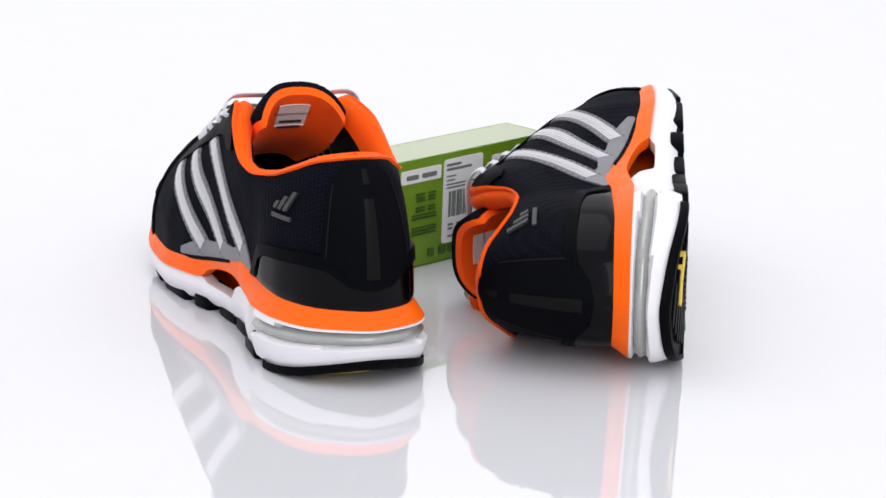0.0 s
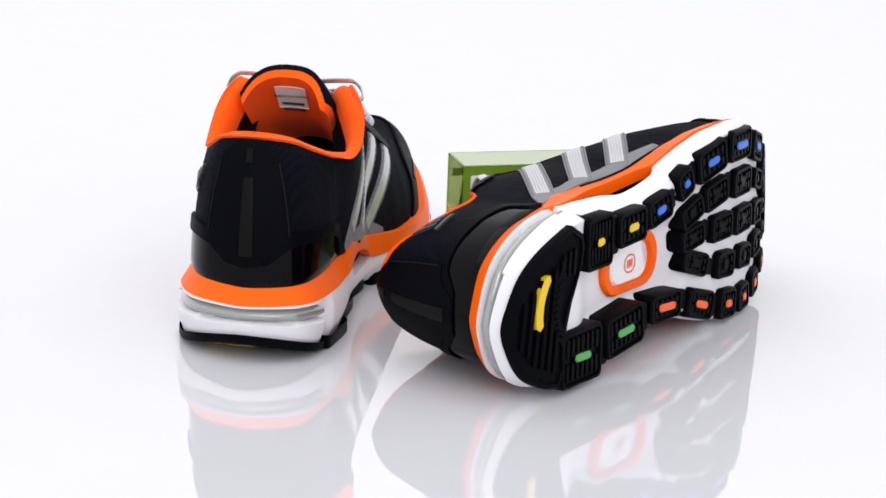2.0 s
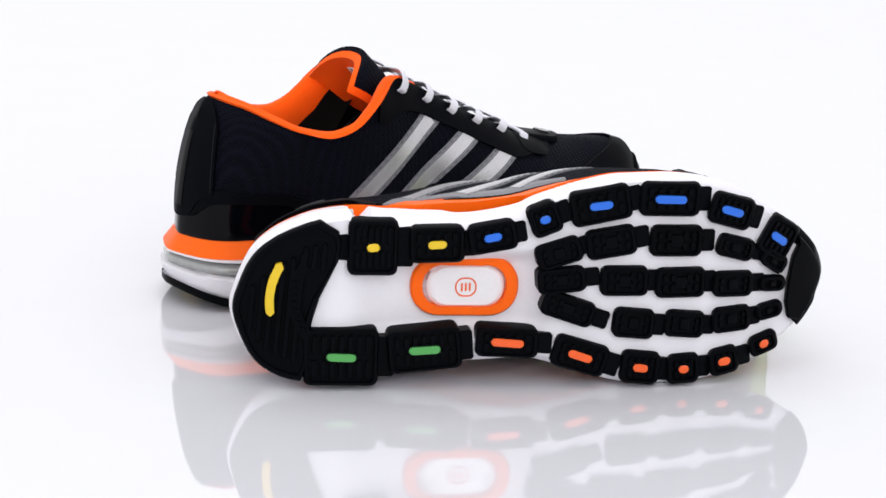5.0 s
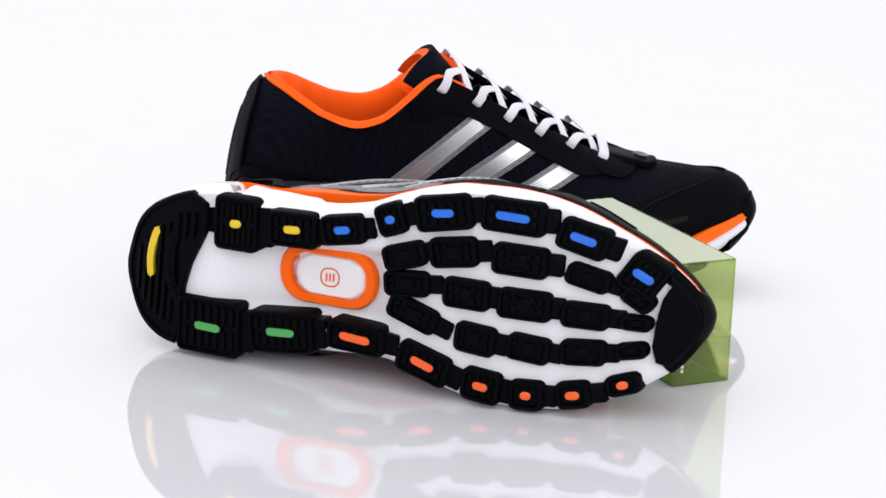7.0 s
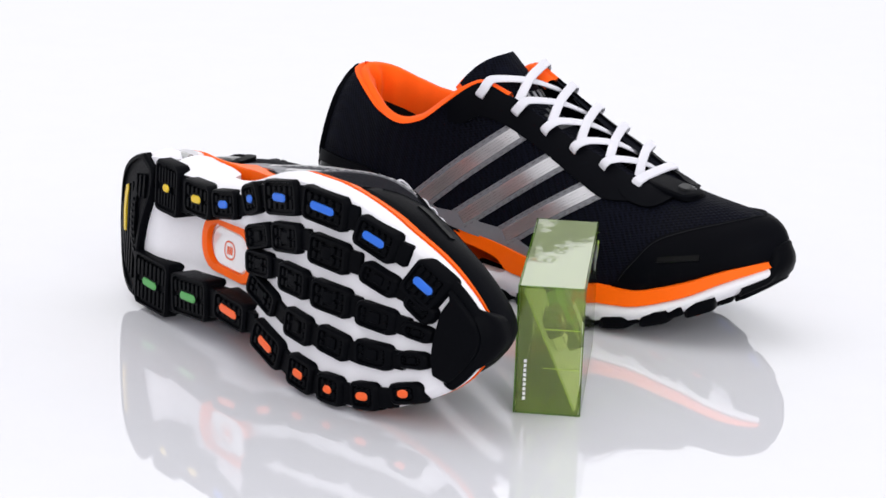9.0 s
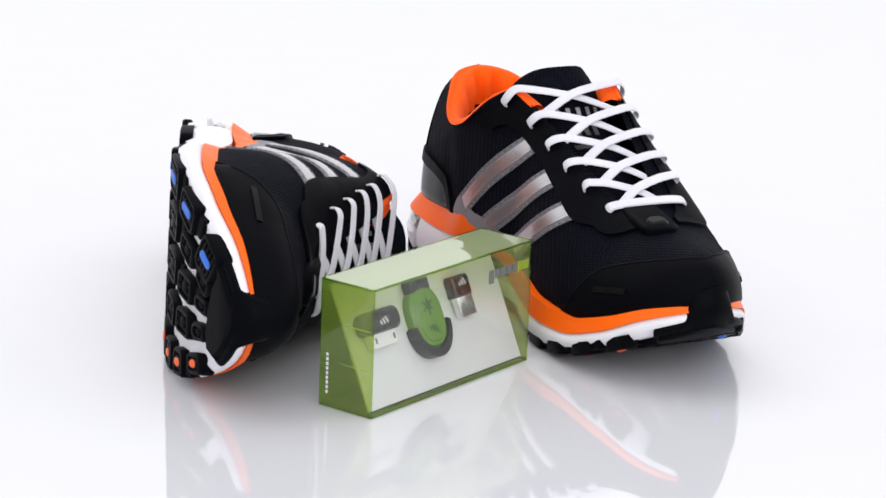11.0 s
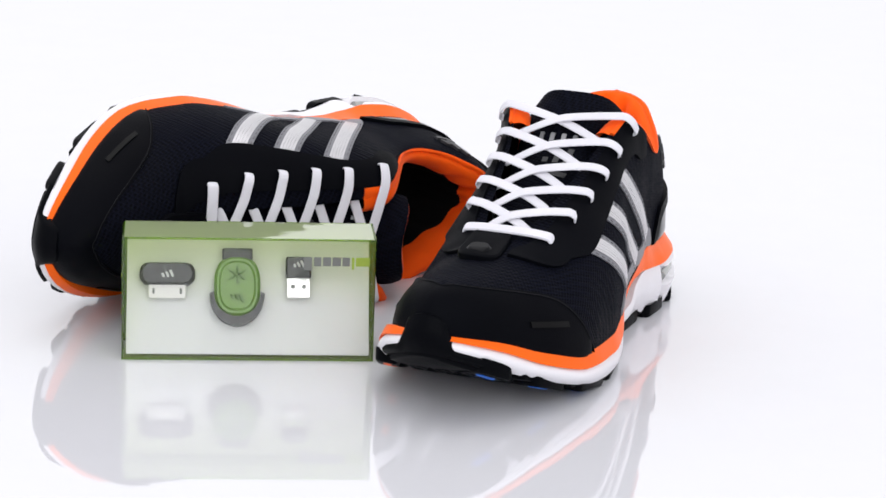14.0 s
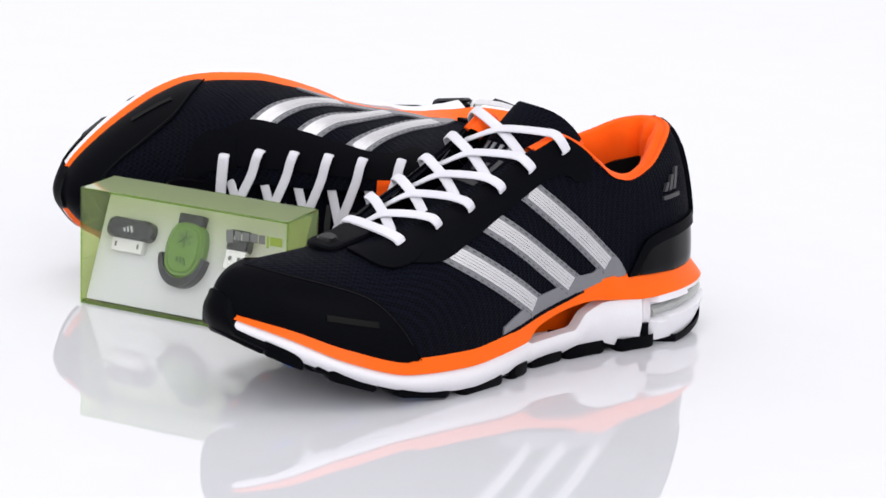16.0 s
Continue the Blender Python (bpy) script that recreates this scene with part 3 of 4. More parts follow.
    prism(bm, rounded(0.229, float(LEAN(0.229)), 0.034, 0.022, 0, 0.009, 6), lambda x, y: float(UP_Z(x)) + 0.0035 - 12 * (y - float(LEAN(x))) ** 2, lambda x, y: float(UP_Z(x)) - 0.001, 0.001)
    lt = add("loop_tab", bm, SUEDE, "black loop tab that holds the lace")
    bm = bmesh.new()
    prism(bm, rounded(0.237, float(LEAN(0.237)), 0.010, 0.013, 0, 0.0049, 7), lambda x, y: float(UP_Z(x)) + 0.0042, lambda x, y: float(UP_Z(x)) + 0.002, 0.0014)
    part("emboss", flip(bm, k), GLOSS, lt, "embossed gloss oval")

    # --- laces
    ex = np.array([120, 140, 158, 176, 194]) * MM
    hole = {}
    for side in (1, -1):
        xs = np.concatenate([ex, [0.213]])
        zs = np.concatenate([UP_Z(ex) - np.array([0.0075, 0.0065, 0.0055, 0.0045, 0.0038]), [float(UP_Z(0.213)) - 0.0025]])
        s_, v_ = locate(side, xs, np.minimum(zs, UP_Z(xs) - 0.0022))
        hole[side] = (skin(side, s_, v_), skin_normal(side, s_, v_))
    crest = lambda x, y: np.array((x, y, float(np.interp(x, [0.117, 0.127, 0.14, 0.165, 0.195, 0.226], [0.130, 0.122, 0.105, 0.092, 0.079, 0.071])) - SLUMP["drop"] * float(FADE(x))))
    for i in range(5):
        for side in (1, -1):
            a, na = hole[side][0][i], hole[side][1][i]
            b = skin(-side, *[np.array(q) for q in locate(-side, np.array([ex[i] + 0.017]), np.array([UP_Z(ex[i] + 0.017) - 0.001]))])[0]
            over = 0.0030 if side > 0 else 0.0012
            edge_x = ex[i] + 0.004
            se, ve = locate(side, np.array([edge_x]), np.array([UP_Z(edge_x) - 0.0005]))
            e = skin(side, se, ve)[0] + np.array((0.0015, 0, 0.0040))
            cen = float(LEAN(b[0]) + TILT(b[0]))
            b = np.array((b[0] + 0.001, cen + (b[1] - cen) * 0.90, b[2] - 0.0030))
            m = (e + b) / 2
            m = np.array((m[0], m[1], max(m[2] + 0.0015, float(crest(m[0], m[1])[2]) + 0.0018) + over))
            near = a * 0.55 + e * 0.45 + na * 0.0042
            fn = np.array((0.55, 0, 0.83))
            pts = [a + na * 0.0004, a + na * 0.0036 + (e - a) * 0.10, near, e, m, b]
            nr = [na, na, na * 0.7 + fn * 0.3, na * 0.3 + fn * 0.7, fn, fn + np.array((0, -side * 0.4, 0))]
            add("lace", ribbon(pts, nr, 0.0053, 0.0012), LACE, "flat white lace")
    a, b = hole[1][0][5], hole[-1][0][5]
    mm = (a + b) / 2
    top = float(UP_Z(mm[0])) + 0.0025
    pts = [a, a + hole[1][1][5] * 0.0042 + (b - a) * .06, np.array((mm[0] + .002, mm[1] + .008, top)), np.array((mm[0] + .002, mm[1] - .008, top)), b + hole[-1][1][5] * 0.0042 + (a - b) * .06, b]
    add("lace", ribbon(pts, [hole[1][1][5], hole[1][1][5], (0.4, 0, 1), (0.4, 0, 1), hole[-1][1][5], hole[-1][1][5]], 0.0062, 0.0018), LACE, "flat white lace")

    # --- midsole: white wall with a heel groove, under face, orange band, tube
    notch = lambda u: max(0.0, 1 - abs(u - 0.247) / 0.015) + max(0.0, 1 - abs(u + 0.162) / 0.015)

    def wall(u, x, a):
        lo = float(SPRING(x)) + 0.0035
        z = lo + a * (float(TOP_WHITE(x)) - lo)
        o = -0.0022 + 0.0035 * math.sin(min(a, 1) * math.pi * 0.9) + float(FLARE(x)) * 0.6 * a
        zt = 0.0243 - 0.09 * x
        if -0.150 < u < 0.234 and abs(z - zt) < 0.004:
            o -= 0.0050
        if z < 0.030:
            o -= 0.006 * min(1, notch(u) * 1.6)
        return o
    add("midsole", band(lambda u, x: float(SPRING(x)) + 0.0035, lambda u, x: float(TOP_WHITE(x)), wall, 0.007, n=340, k=15), WHITE, "white foam midsole", sharp=50)
    bm = bmesh.new()
    ns, nw = 110, 30
    vs = []
    for i in range(ns):
        s = 0.004 + 0.992 * i / (ns - 1)
        (xa, ya), (xb, yb) = edge(1, s), edge(-1, s)
        for j in range(nw):
            w = 0.04 + 0.92 * j / (nw - 1)
            x, y = float(xa * w + xb * (1 - w)), float(ya * w + yb * (1 - w))
            vs.append(bm.verts.new((x, y, under(x, y))))
    grid_faces(bm, vs, ns, nw)
    add("midsole_under_face", bm, WHITE, "white foam under face with a hollow arch", sharp=80)
    bm = bmesh.new()
    grid = []
    for i in range(60):
        s = 0.13 + 0.79 * i / 59
        (xa, ya), (xb, yb) = edge(1, s), edge(-1, s)
        grid.append([(float(xa * w + xb * (1 - w)), float(ya * w + yb * (1 - w))) for w in (0.27, 0.73)])
    low = [[bm.verts.new((x, y, under(x, y) + 0.0025)) for x, y in r] for r in grid]
    hig = [[bm.verts.new((x, y, max(float(TOP_ORANGE(x)), under(x, y) + .004) - 0.001)) for x, y in r] for r in grid]
    for i in range(59):
        for q in ((low[i][0], low[i + 1][0], hig[i + 1][0], hig[i][0]), (low[i][1], low[i + 1][1], hig[i + 1][1], hig[i][1]),
                  (hig[i][0], hig[i + 1][0], hig[i + 1][1], hig[i][1])):
            bm.faces.new(q)
    add("shank", bm, ORANGE, "orange core behind the arch opening")

    def glow(u, x, a):
        return -0.0016 - 0.0012 * min(max((0.085 - x) / 0.03, 0), 1) + 0.0022 - 0.003 * a - 0.0050 * a * min(max((0.085 - x) / 0.03, 0), 1) + float(FLARE(x)) * (0.6 + 0.4 * a)
    add("orange_band", band(lambda u, x: float(LOW_ORANGE(x)), lambda u, x: float(TOP_ORANGE(x)) + 0.0, glow, 0.007, n=260, k=6), ORANGE, "orange foam band over the midsole", sharp=50)
    tube = lambda u, x, a: -0.0042 + 0.0036 * math.sin(math.pi * a)
    add("cushion_tube", band(lambda u, x: 0.0206 - 0.09 * x, lambda u, x: 0.0280 - 0.09 * x, tube, 0.002, n=60, u0=-0.154, u1=0.239, k=9), AIR, "smoky grey cushion tube round the heel")
    # --- toe bumper
    nb = 21
    Pp, Qq = np.zeros((2 * nb - 1, 8, 3)), np.zeros((2 * nb - 1, 8, 3))
    for i, a in enumerate(np.linspace(-0.085, 0.085, 2 * nb - 1)):
        side = 1 if a >= 0 else -1
        s = 1 - abs(a)
        x, y = [float(q) for q in edge(side, s)]
        c = np.array((0.262, -0.008))
        d = np.array((x, y)) - c
        d /= np.linalg.norm(d)
        top = 0.057 - 0.004 * (abs(a) / 0.03) ** 2 if abs(a) < 0.03 else max(0.053 - 0.9 * (abs(a) - .03), float(SPRING(x)) + 0.009)
        for j in range(8):
            t = j / 7
            z = float(SPRING(x)) + 0.002 + (top - float(SPRING(x)) - 0.002) * t
            o = -0.002 + 0.0045 * math.sin(min(1, t * 1.1) * math.pi * .8) - 0.0030 * t
            Pp[i, j] = (x + d[0] * o, y + d[1] * o, z)
            Qq[i, j] = (d[0], d[1], 0)
    add("toe_bumper", shell(Pp, Qq, 0.0015, 0.006), RUBBER, "moulded black rubber toe bumper", sharp=60)

    # --- outsole: heel pad, tread blocks with coloured inserts, window
    outer = [tuple(float(q) for q in edge(-1, s)) for s in np.linspace(0.150, 0, 18)] + [tuple(float(q) for q in edge(1, s)) for s in np.linspace(0.010, 0.190, 18)]
    inner = [(0.0475, 0.036), (0.0485, 0.030), (0.0465, 0.021), (0.0415, 0.012), (0.0365, 0.003), (0.0325, -0.008), (0.0300, -0.018), (0.0290, -0.026), (0.0285, -0.033)]
    ground = lambda x, y: float(SPRING(x))
    bm = bmesh.new()
    dish(bm, outer + inner, ground, lambda x, y: ground(x, y) + 0.0048, 0.0022, 0.0014)
    rb = bmesh.new()
    for i in range(9):
        x = 0.0025 + 0.0046 * i
        w = float(np.interp(x, [0.002, 0.012, 0.026, 0.042], [0.013, 0.025, 0.032, 0.034]))
        lo = -w * 1.0 if x < 0.028 else 0.018
        prism(rb, rounded(x, (lo + w) / 2 - 0.002, 0.0022, (w - lo) * .9, -8, 0.001, 2), ground, lambda x, y: ground(x, y) + 0.003, 0.0003)
    pad = add("heel_pad", bm, RUBBER, "grooved black rubber heel pad")
    tagged(part("tread_ribs", flip(rb, k), RUBBER, pad), kind="stuff")
    bm = bmesh.new()
    arc = [(0.0115 + 15 * y * y, y) for y in np.linspace(-0.004, 0.020, 11)]
    left_, right_ = [], []
    for x, y in arc:
        q = math.hypot(1, 30 * y)
        left_.append((x - 0.0021 / q, y + 0.0021 * 30 * y / q))
        right_.append((x + 0.0021 / q, y - 0.0021 * 30 * y / q))
    x1, y1 = arc[-1]
    x0, y0 = arc[0]
    cap1 = [(x1 + 0.0010, y1 + 0.0018)]
    cap0 = [(x0, y0 - 0.0018)]
    prism(bm, left_ + cap1 + right_[::-1] + cap0, lambda x, y: ground(x, y) - 0.0005, lambda x, y: ground(x, y) + 0.004, 0.0)
    part("insert", flip(bm, k), YELLOW, pad, "yellow curved rubber insert")
    bm = bmesh.new()
    prism(bm, [(0.0205 + 18 * (y - 0.002) ** 2, y) for y in np.linspace(-0.018, 0.022, 11)] + [(0.0265 + 18 * (y - 0.002) ** 2, y) for y in np.linspace(0.019, -0.015, 11)], lambda x, y: ground(x, y) + 0.0000, lambda x, y: ground(x, y) + 0.003, 0.0)
    plate_ = part("print_plate", flip(bm, k), RUBBER, pad, "black raised plate")
    for i in range(9):
        y = -0.0125 + 0.0034 * i
        bm = bmesh.new()
        prism(bm, rounded(0.0234 + 18 * (y - 0.002) ** 2, y, 0.0034, 0.0018, math.degrees(math.atan(-36 * (y - 0.002))) * -1, 0.0005, 3), lambda x, y: ground(x, y) - 0.0006, lambda x, y: ground(x, y) + 0.002, 0.0002)
        part("raised_print", flip(bm, k), RUBBER, plate_)
    for cx, cy, lx, ly in ((0.0505, 0.0300, 0.011, 0.019), (0.0265, -0.0310, 0.012, 0.012)):
        bm = bmesh.new()
        prism(bm, rounded(cx, cy, lx, ly, -8, 0.002, 3), lambda x, y: ground(x, y) + 0.0036, lambda x, y: ground(x, y) + 0.008, 0.0008)
        part("joint", flip(bm, k), RUBBER, pad, "sunken black joint of the heel pad")
    for side, s0 in ((1, 0.247), (-1, 0.162)):
        x, y = [float(q) for q in edge(side, s0)]
        bm = bmesh.new()
        prism(bm, rounded(x, y - side * 0.0072, 0.0060, 0.0090, side * -8, 0.0015, 3), lambda x, y: ground(x, y) + 0.001, lambda x, y: 0.0135, 0.0008)
        add("notch_wedge", bm, RUBBER, "black rubber wedge in the notch")
    Y_, B_, G_, R_ = (YELLOW, "yellow"), (BLUE, "blue"), (GREEN, "green"), (RED, "orange")
    for row in ((64, 27, 24, 26, -4, Y_, 6.5, 0, 6, 6), (96, 26.5, 27, 17, -2, Y_, 9.5, 0, 5, 4), (124, 28.5, 24, 14, 7, B_, 9.0, 8, 4, 3),
                (150.5, 36, 15.5, 15, 18, B_, 5.5, 14, 3, 4), (179, 41.5, 30, 16.5, 8, B_, 12, 4, 5, 4), (215, 42, 31, 16, -6, B_, 17, -7, 5, 4),
                (248.5, 32, 24, 15, -21, B_, 13, -22, 5, 4), (275.5, 13.5, 19, 19, -36, B_, 11, -38, 4, 0)):
        lug(k, shoe, *row[:5], insert=row[5], il=row[6], ideg=row[7], bars=row[8], neck=row[9])
    for row in ((46, -28.5, 36, 27, -4, G_, 15, -6, 7, 6), (88, -27.5, 36, 20, 2, G_, 16, 0, 7, 4), (130, -26.5, 31, 14, -6, R_, 17, -8, 5, 5),
                (167, -36, 28, 15, -20, R_, 13, -22, 5, 5), (198, -44.5, 20, 15.5, -10, R_, 8, -12, 4, 4), (221, -47.5, 17, 14, -2, R_, 5.5, -4, 3, 4),
                (243.5, -46.5, 16, 13, 5, R_, 7, 4, 3, 5), (266.5, -41, 16, 10, 12, R_, 5.5, 10, 3, 0)):
        lug(k, shoe, *row[:5], insert=row[5], il=row[6], ideg=row[7], bars=row[8], neck=row[9])
    for row in ((157.5, 18, 23, 12, 14, 3), (184, 22, 25, 14, 6, 5), (218, 20, 27, 14.5, -6, 5), (250.5, 12.5, 21, 10.5, -20, 7), (273, 2, 16, 9, -38, 0),
                (158.5, 4, 24, 12, 2, 5), (190.5, 1.5, 24, 14, -4, 4), (220, -2, 26, 14, -5, 4), (249, -6.5, 22, 12, -7, 5), (272, -10, 15, 7.5, -9, 0),
                (161.5, -11, 27, 12, -22, 6), (195, -21, 21, 14, -9, 4), (222, -24, 21, 12.5, -10, 4), (248, -25, 21, 12, -2, 4), (270, -24, 15, 8, 4, 0)):
        lug(k, shoe, *row[:5], neck=row[5], bars=5)
    bm = bmesh.new()
    dish(bm, rounded(0.1105, 0.0015, 0.055, 0.031, -4, 0.0145, 9), lambda x, y: 0.0108, lambda x, y: 0.020, 0.0050, 0.0032)
    win = add("window_frame", bm, ORANGE, "orange frame of the sensor window")
    bm = bmesh.new()
    prism(bm, rounded(0.1112, 0.0012, 0.0395, 0.0225, -4, 0.0105, 9), lambda x, y: 0.0122, lambda x, y: 0.018, 0.0020)
    pod = part("window_pane", flip(bm, k), CLEARWIN, win, "milky clear plastic pane")
    bm = bmesh.new()
    ringo = rounded(0.1112, 0.0008, 0.011, 0.010, -4, 0.0045, 6)
    ringi = rounded(0.1112, 0.0008, 0.0095, 0.0085, -4, 0.0038, 6)
    va, vb = [bm.verts.new((x, y, 0.0119)) for x, y in ringo], [bm.verts.new((x, y, 0.0119)) for x, y in ringi]
    for i in range(len(va)):
        j = (i + 1) % len(va)
        bm.faces.new([va[i], va[j], vb[j], vb[i]])
    for dx in (-0.002, 0.0, 0.002):
        prism(bm, rounded(0.1112 + dx, 0.0008, 0.0009, 0.0045, -4, 0.0004, 2), lambda x, y: 0.0118, lambda x, y: 0.0126)
    add("window_mark", bm, RED, "small orange printed mark")
    # toe end of the outsole
    bm = bmesh.new()
    tipr = [tuple(float(q) for q in edge(1, s)) for s in np.linspace(0.925, 1, 10)] + [tuple(float(q) for q in edge(-1, s)) for s in np.linspace(0.99, 0.925, 9)]
    tipr = [(x - 0.001, y) for x, y in tipr] + [(0.288, -0.033), (0.281, -0.030), (0.2795, -0.022), (0.281, -0.010), (0.284, 0.002), (0.2885, 0.009)]
    prism(bm, tipr, lambda x, y: ground(x, y), lambda x, y: ground(x, y) + 0.007, 0.001)
    add("toe_tread", bm, RUBBER, "black rubber toe end of the outsole")
    return shoe


right_shoe = build_shoe(1)
tagged(right_shoe, "black mesh running shoe with orange and white sole, standing upright", "shoe", "pair of running shoes")
YAW = 111.3
right_shoe.matrix_world = pose(-0.0290, -0.1361, 0.0, 0, 0, YAW)
SLUMP["gain"], SLUMP["drop"], SLUMP["sag"] = -0.75, 0.005, 1.0        # the lying shoe's upper sags the other way
SEEN.update({q: skin(q, GS, GV) for q in (1, -1)})
left_shoe = build_shoe(-1)
tagged(left_shoe, "black mesh running shoe lying on its side, tread showing", "shoe", "pair of running shoes")
F_, U_ = Vector((0.04982, 0.99688, 0.06117)), -Vector((0.99827, -0.05162, 0.02829))
F_.normalize()
L_ = U_.cross(F_).normalized()
U_ = F_.cross(L_)
left_shoe.matrix_world = Matrix.Translation((0.13358, -0.11585, 0.04317)) @ Matrix((F_, L_, U_)).transposed().to_4x4()
THINGS = [right_shoe, left_shoe]

# ------------------------------------------------------------------ the clear gift box and what is in it
def film(name, tint, ior, rough=0.02, ripple=0.25, body=(0, 0, 0), share=0.0):
    """Clear plastic sheet: tinted, with gloss that grows at a slant."""
    m = bpy.data.materials.new(name)
    m.use_nodes = True
    N, L = m.node_tree.nodes, m.node_tree.links
    N.remove(N["Principled BSDF"])
    tr, gl, mx, fr = N.new("ShaderNodeBsdfTransparent"), N.new("ShaderNodeBsdfGlossy"), N.new("ShaderNodeMixShader"), N.new("ShaderNodeLayerWeight")
    tr.inputs[0].default_value = (*tint, 1)
    gl.inputs["Roughness"].default_value = rough
    fr.inputs["Blend"].default_value = 0.5
    f0 = ((ior - 1) / (ior + 1)) ** 2
    steep, gloss = N.new("ShaderNodeMath"), N.new("ShaderNodeMath")
    steep.operation, gloss.operation = "POWER", "MULTIPLY_ADD"
    steep.inputs[1].default_value = 5.0
    gloss.inputs[1].default_value, gloss.inputs[2].default_value = 1 - f0, f0
    L.new(fr.outputs["Facing"], steep.inputs[0])
    L.new(steep.outputs[0], gloss.inputs[0])
    no, bu, tc = N.new("ShaderNodeTexNoise"), N.new("ShaderNodeBump"), N.new("ShaderNodeTexCoord")
    no.inputs["Scale"].default_value = 30
    bu.inputs["Strength"].default_value, bu.inputs["Distance"].default_value = ripple, 0.002
    L.new(tc.outputs["Object"], no.inputs["Vector"])
    L.new(no.outputs["Fac"], bu.inputs["Height"])
    L.new(bu.outputs[0], gl.inputs["Normal"])
    L.new(gloss.outputs[0], mx.inputs[0])
    haze, df, tl, both = N.new("ShaderNodeMixShader"), N.new("ShaderNodeBsdfDiffuse"), N.new("ShaderNodeBsdfTranslucent"), N.new("ShaderNodeMixShader")
    df.inputs[0].default_value = tl.inputs[0].default_value = (*body, 1)
    both.inputs[0].default_value, haze.inputs[0].default_value = 0.45, share
    L.new(df.outputs[0], both.inputs[1])
    L.new(tl.outputs[0], both.inputs[2])
    L.new(tr.outputs[0], haze.inputs[1])
    L.new(both.outputs[0], haze.inputs[2])
    L.new(haze.outputs[0], mx.inputs[1])
    L.new(gl.outputs[0], mx.inputs[2])
    L.new(mx.outputs[0], N["Material Output"].inputs["Surface"])
    return m


def printed_card(name, low, high, z0, z1):
    """Card printed with a soft blend of two inks from bottom to top."""
    m = material(name, low, 0.45, vary=0.03, bump=0.05)
    N, L = m.node_tree.nodes, m.node_tree.links
    tc, sep, mr, mx = N.new("ShaderNodeTexCoord"), N.new("ShaderNodeSeparateXYZ"), N.new("ShaderNodeMapRange"), N.new("ShaderNodeMix")
    mx.data_type = "RGBA"
    L.new(tc.outputs["Object"], sep.inputs[0])
    L.new(sep.outputs["Z"], mr.inputs["Value"])
    mr.inputs["From Min"].default_value, mr.inputs["From Max"].default_value = z0, z1
    L.new(mr.outputs[0], mx.inputs["Factor"])
    mx.inputs[6].default_value, mx.inputs[7].default_value = (*low, 1), (*high, 1)
    L.new(mx.outputs[2], N["Principled BSDF"].inputs["Base Color"])
    return m


CLEAR = film("clear_film", (0.99, 0.995, 0.985), 1.28, 0.08, 0.05, (0.85, 0.87, 0.82), 0.02)
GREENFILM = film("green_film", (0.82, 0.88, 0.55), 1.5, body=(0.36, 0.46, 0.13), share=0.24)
# the top's pale body colour stands in for white surroundings mirrored in green film
TOPFILM_SHEEN = film("green_top_film_painted_sheen", (0.80, 0.90, 0.55), 3.0, ripple=0.35, body=(0.66, 0.73, 0.50), share=0.60)
EDGEFILM = film("green_edge_film", (0.62, 0.76, 0.34), 1.6)
BACKCARD = material("green_printed_card", (0.16, 0.29, 0.013), 0.4, vary=0.12, bump=0.05)
TRAY = printed_card("white_green_card", (0.66, 0.67, 0.68), (0.46, 0.52, 0.27), 0.026, 0.062)
TRAYBACK = material("olive_card_back", (0.42, 0.55, 0.09), 0.6)
PAPER = material("white_sticker", (0.80, 0.80, 0.80), 0.5, vary=0.03)
DARKGREEN = material("dark_green_ink", (0.045, 0.11, 0.01), 0.5)
GREYINK = material("grey_ink", (0.16, 0.17, 0.16), 0.5)
LIME = material("lime_ink", (0.30, 0.42, 0.05), 0.5)
CHARCOAL = material("charcoal_plastic", (0.016, 0.017, 0.020), 0.28, vary=0.1, bump=0.04)
PODGREEN = material("green_pod_plastic", (0.12, 0.24, 0.035), 0.25, vary=0.06, bump=0.03)
STEEL = material("bright_steel", (0.78, 0.77, 0.76), 0.22, metal=0.9, vary=0.06, bump=0.03)
PORT = material("white_plastic", (0.72, 0.71, 0.70), 0.35, vary=0.04)
SILVERINK = material("pale_ink", (0.55, 0.56, 0.56), 0.4)
BOX_M = pose(0.0122, 0.1262, 0.0, 0, 0, -133.5)
BL, BD, BH = 0.1296, 0.0332, 0.0653


def slab(cx, cy, cz, sx, sy, sz, bevel=0.0):
    bm = bmesh.new()
    bmesh.ops.create_cube(bm, size=1, matrix=Matrix.Translation((cx, cy, cz)) @ Matrix.Diagonal((sx, sy, sz, 1)))
    if bevel:
        bmesh.ops.bevel(bm, geom=bm.edges[:], offset=bevel, segments=3, affect="EDGES", profile=0.6)
    return bm


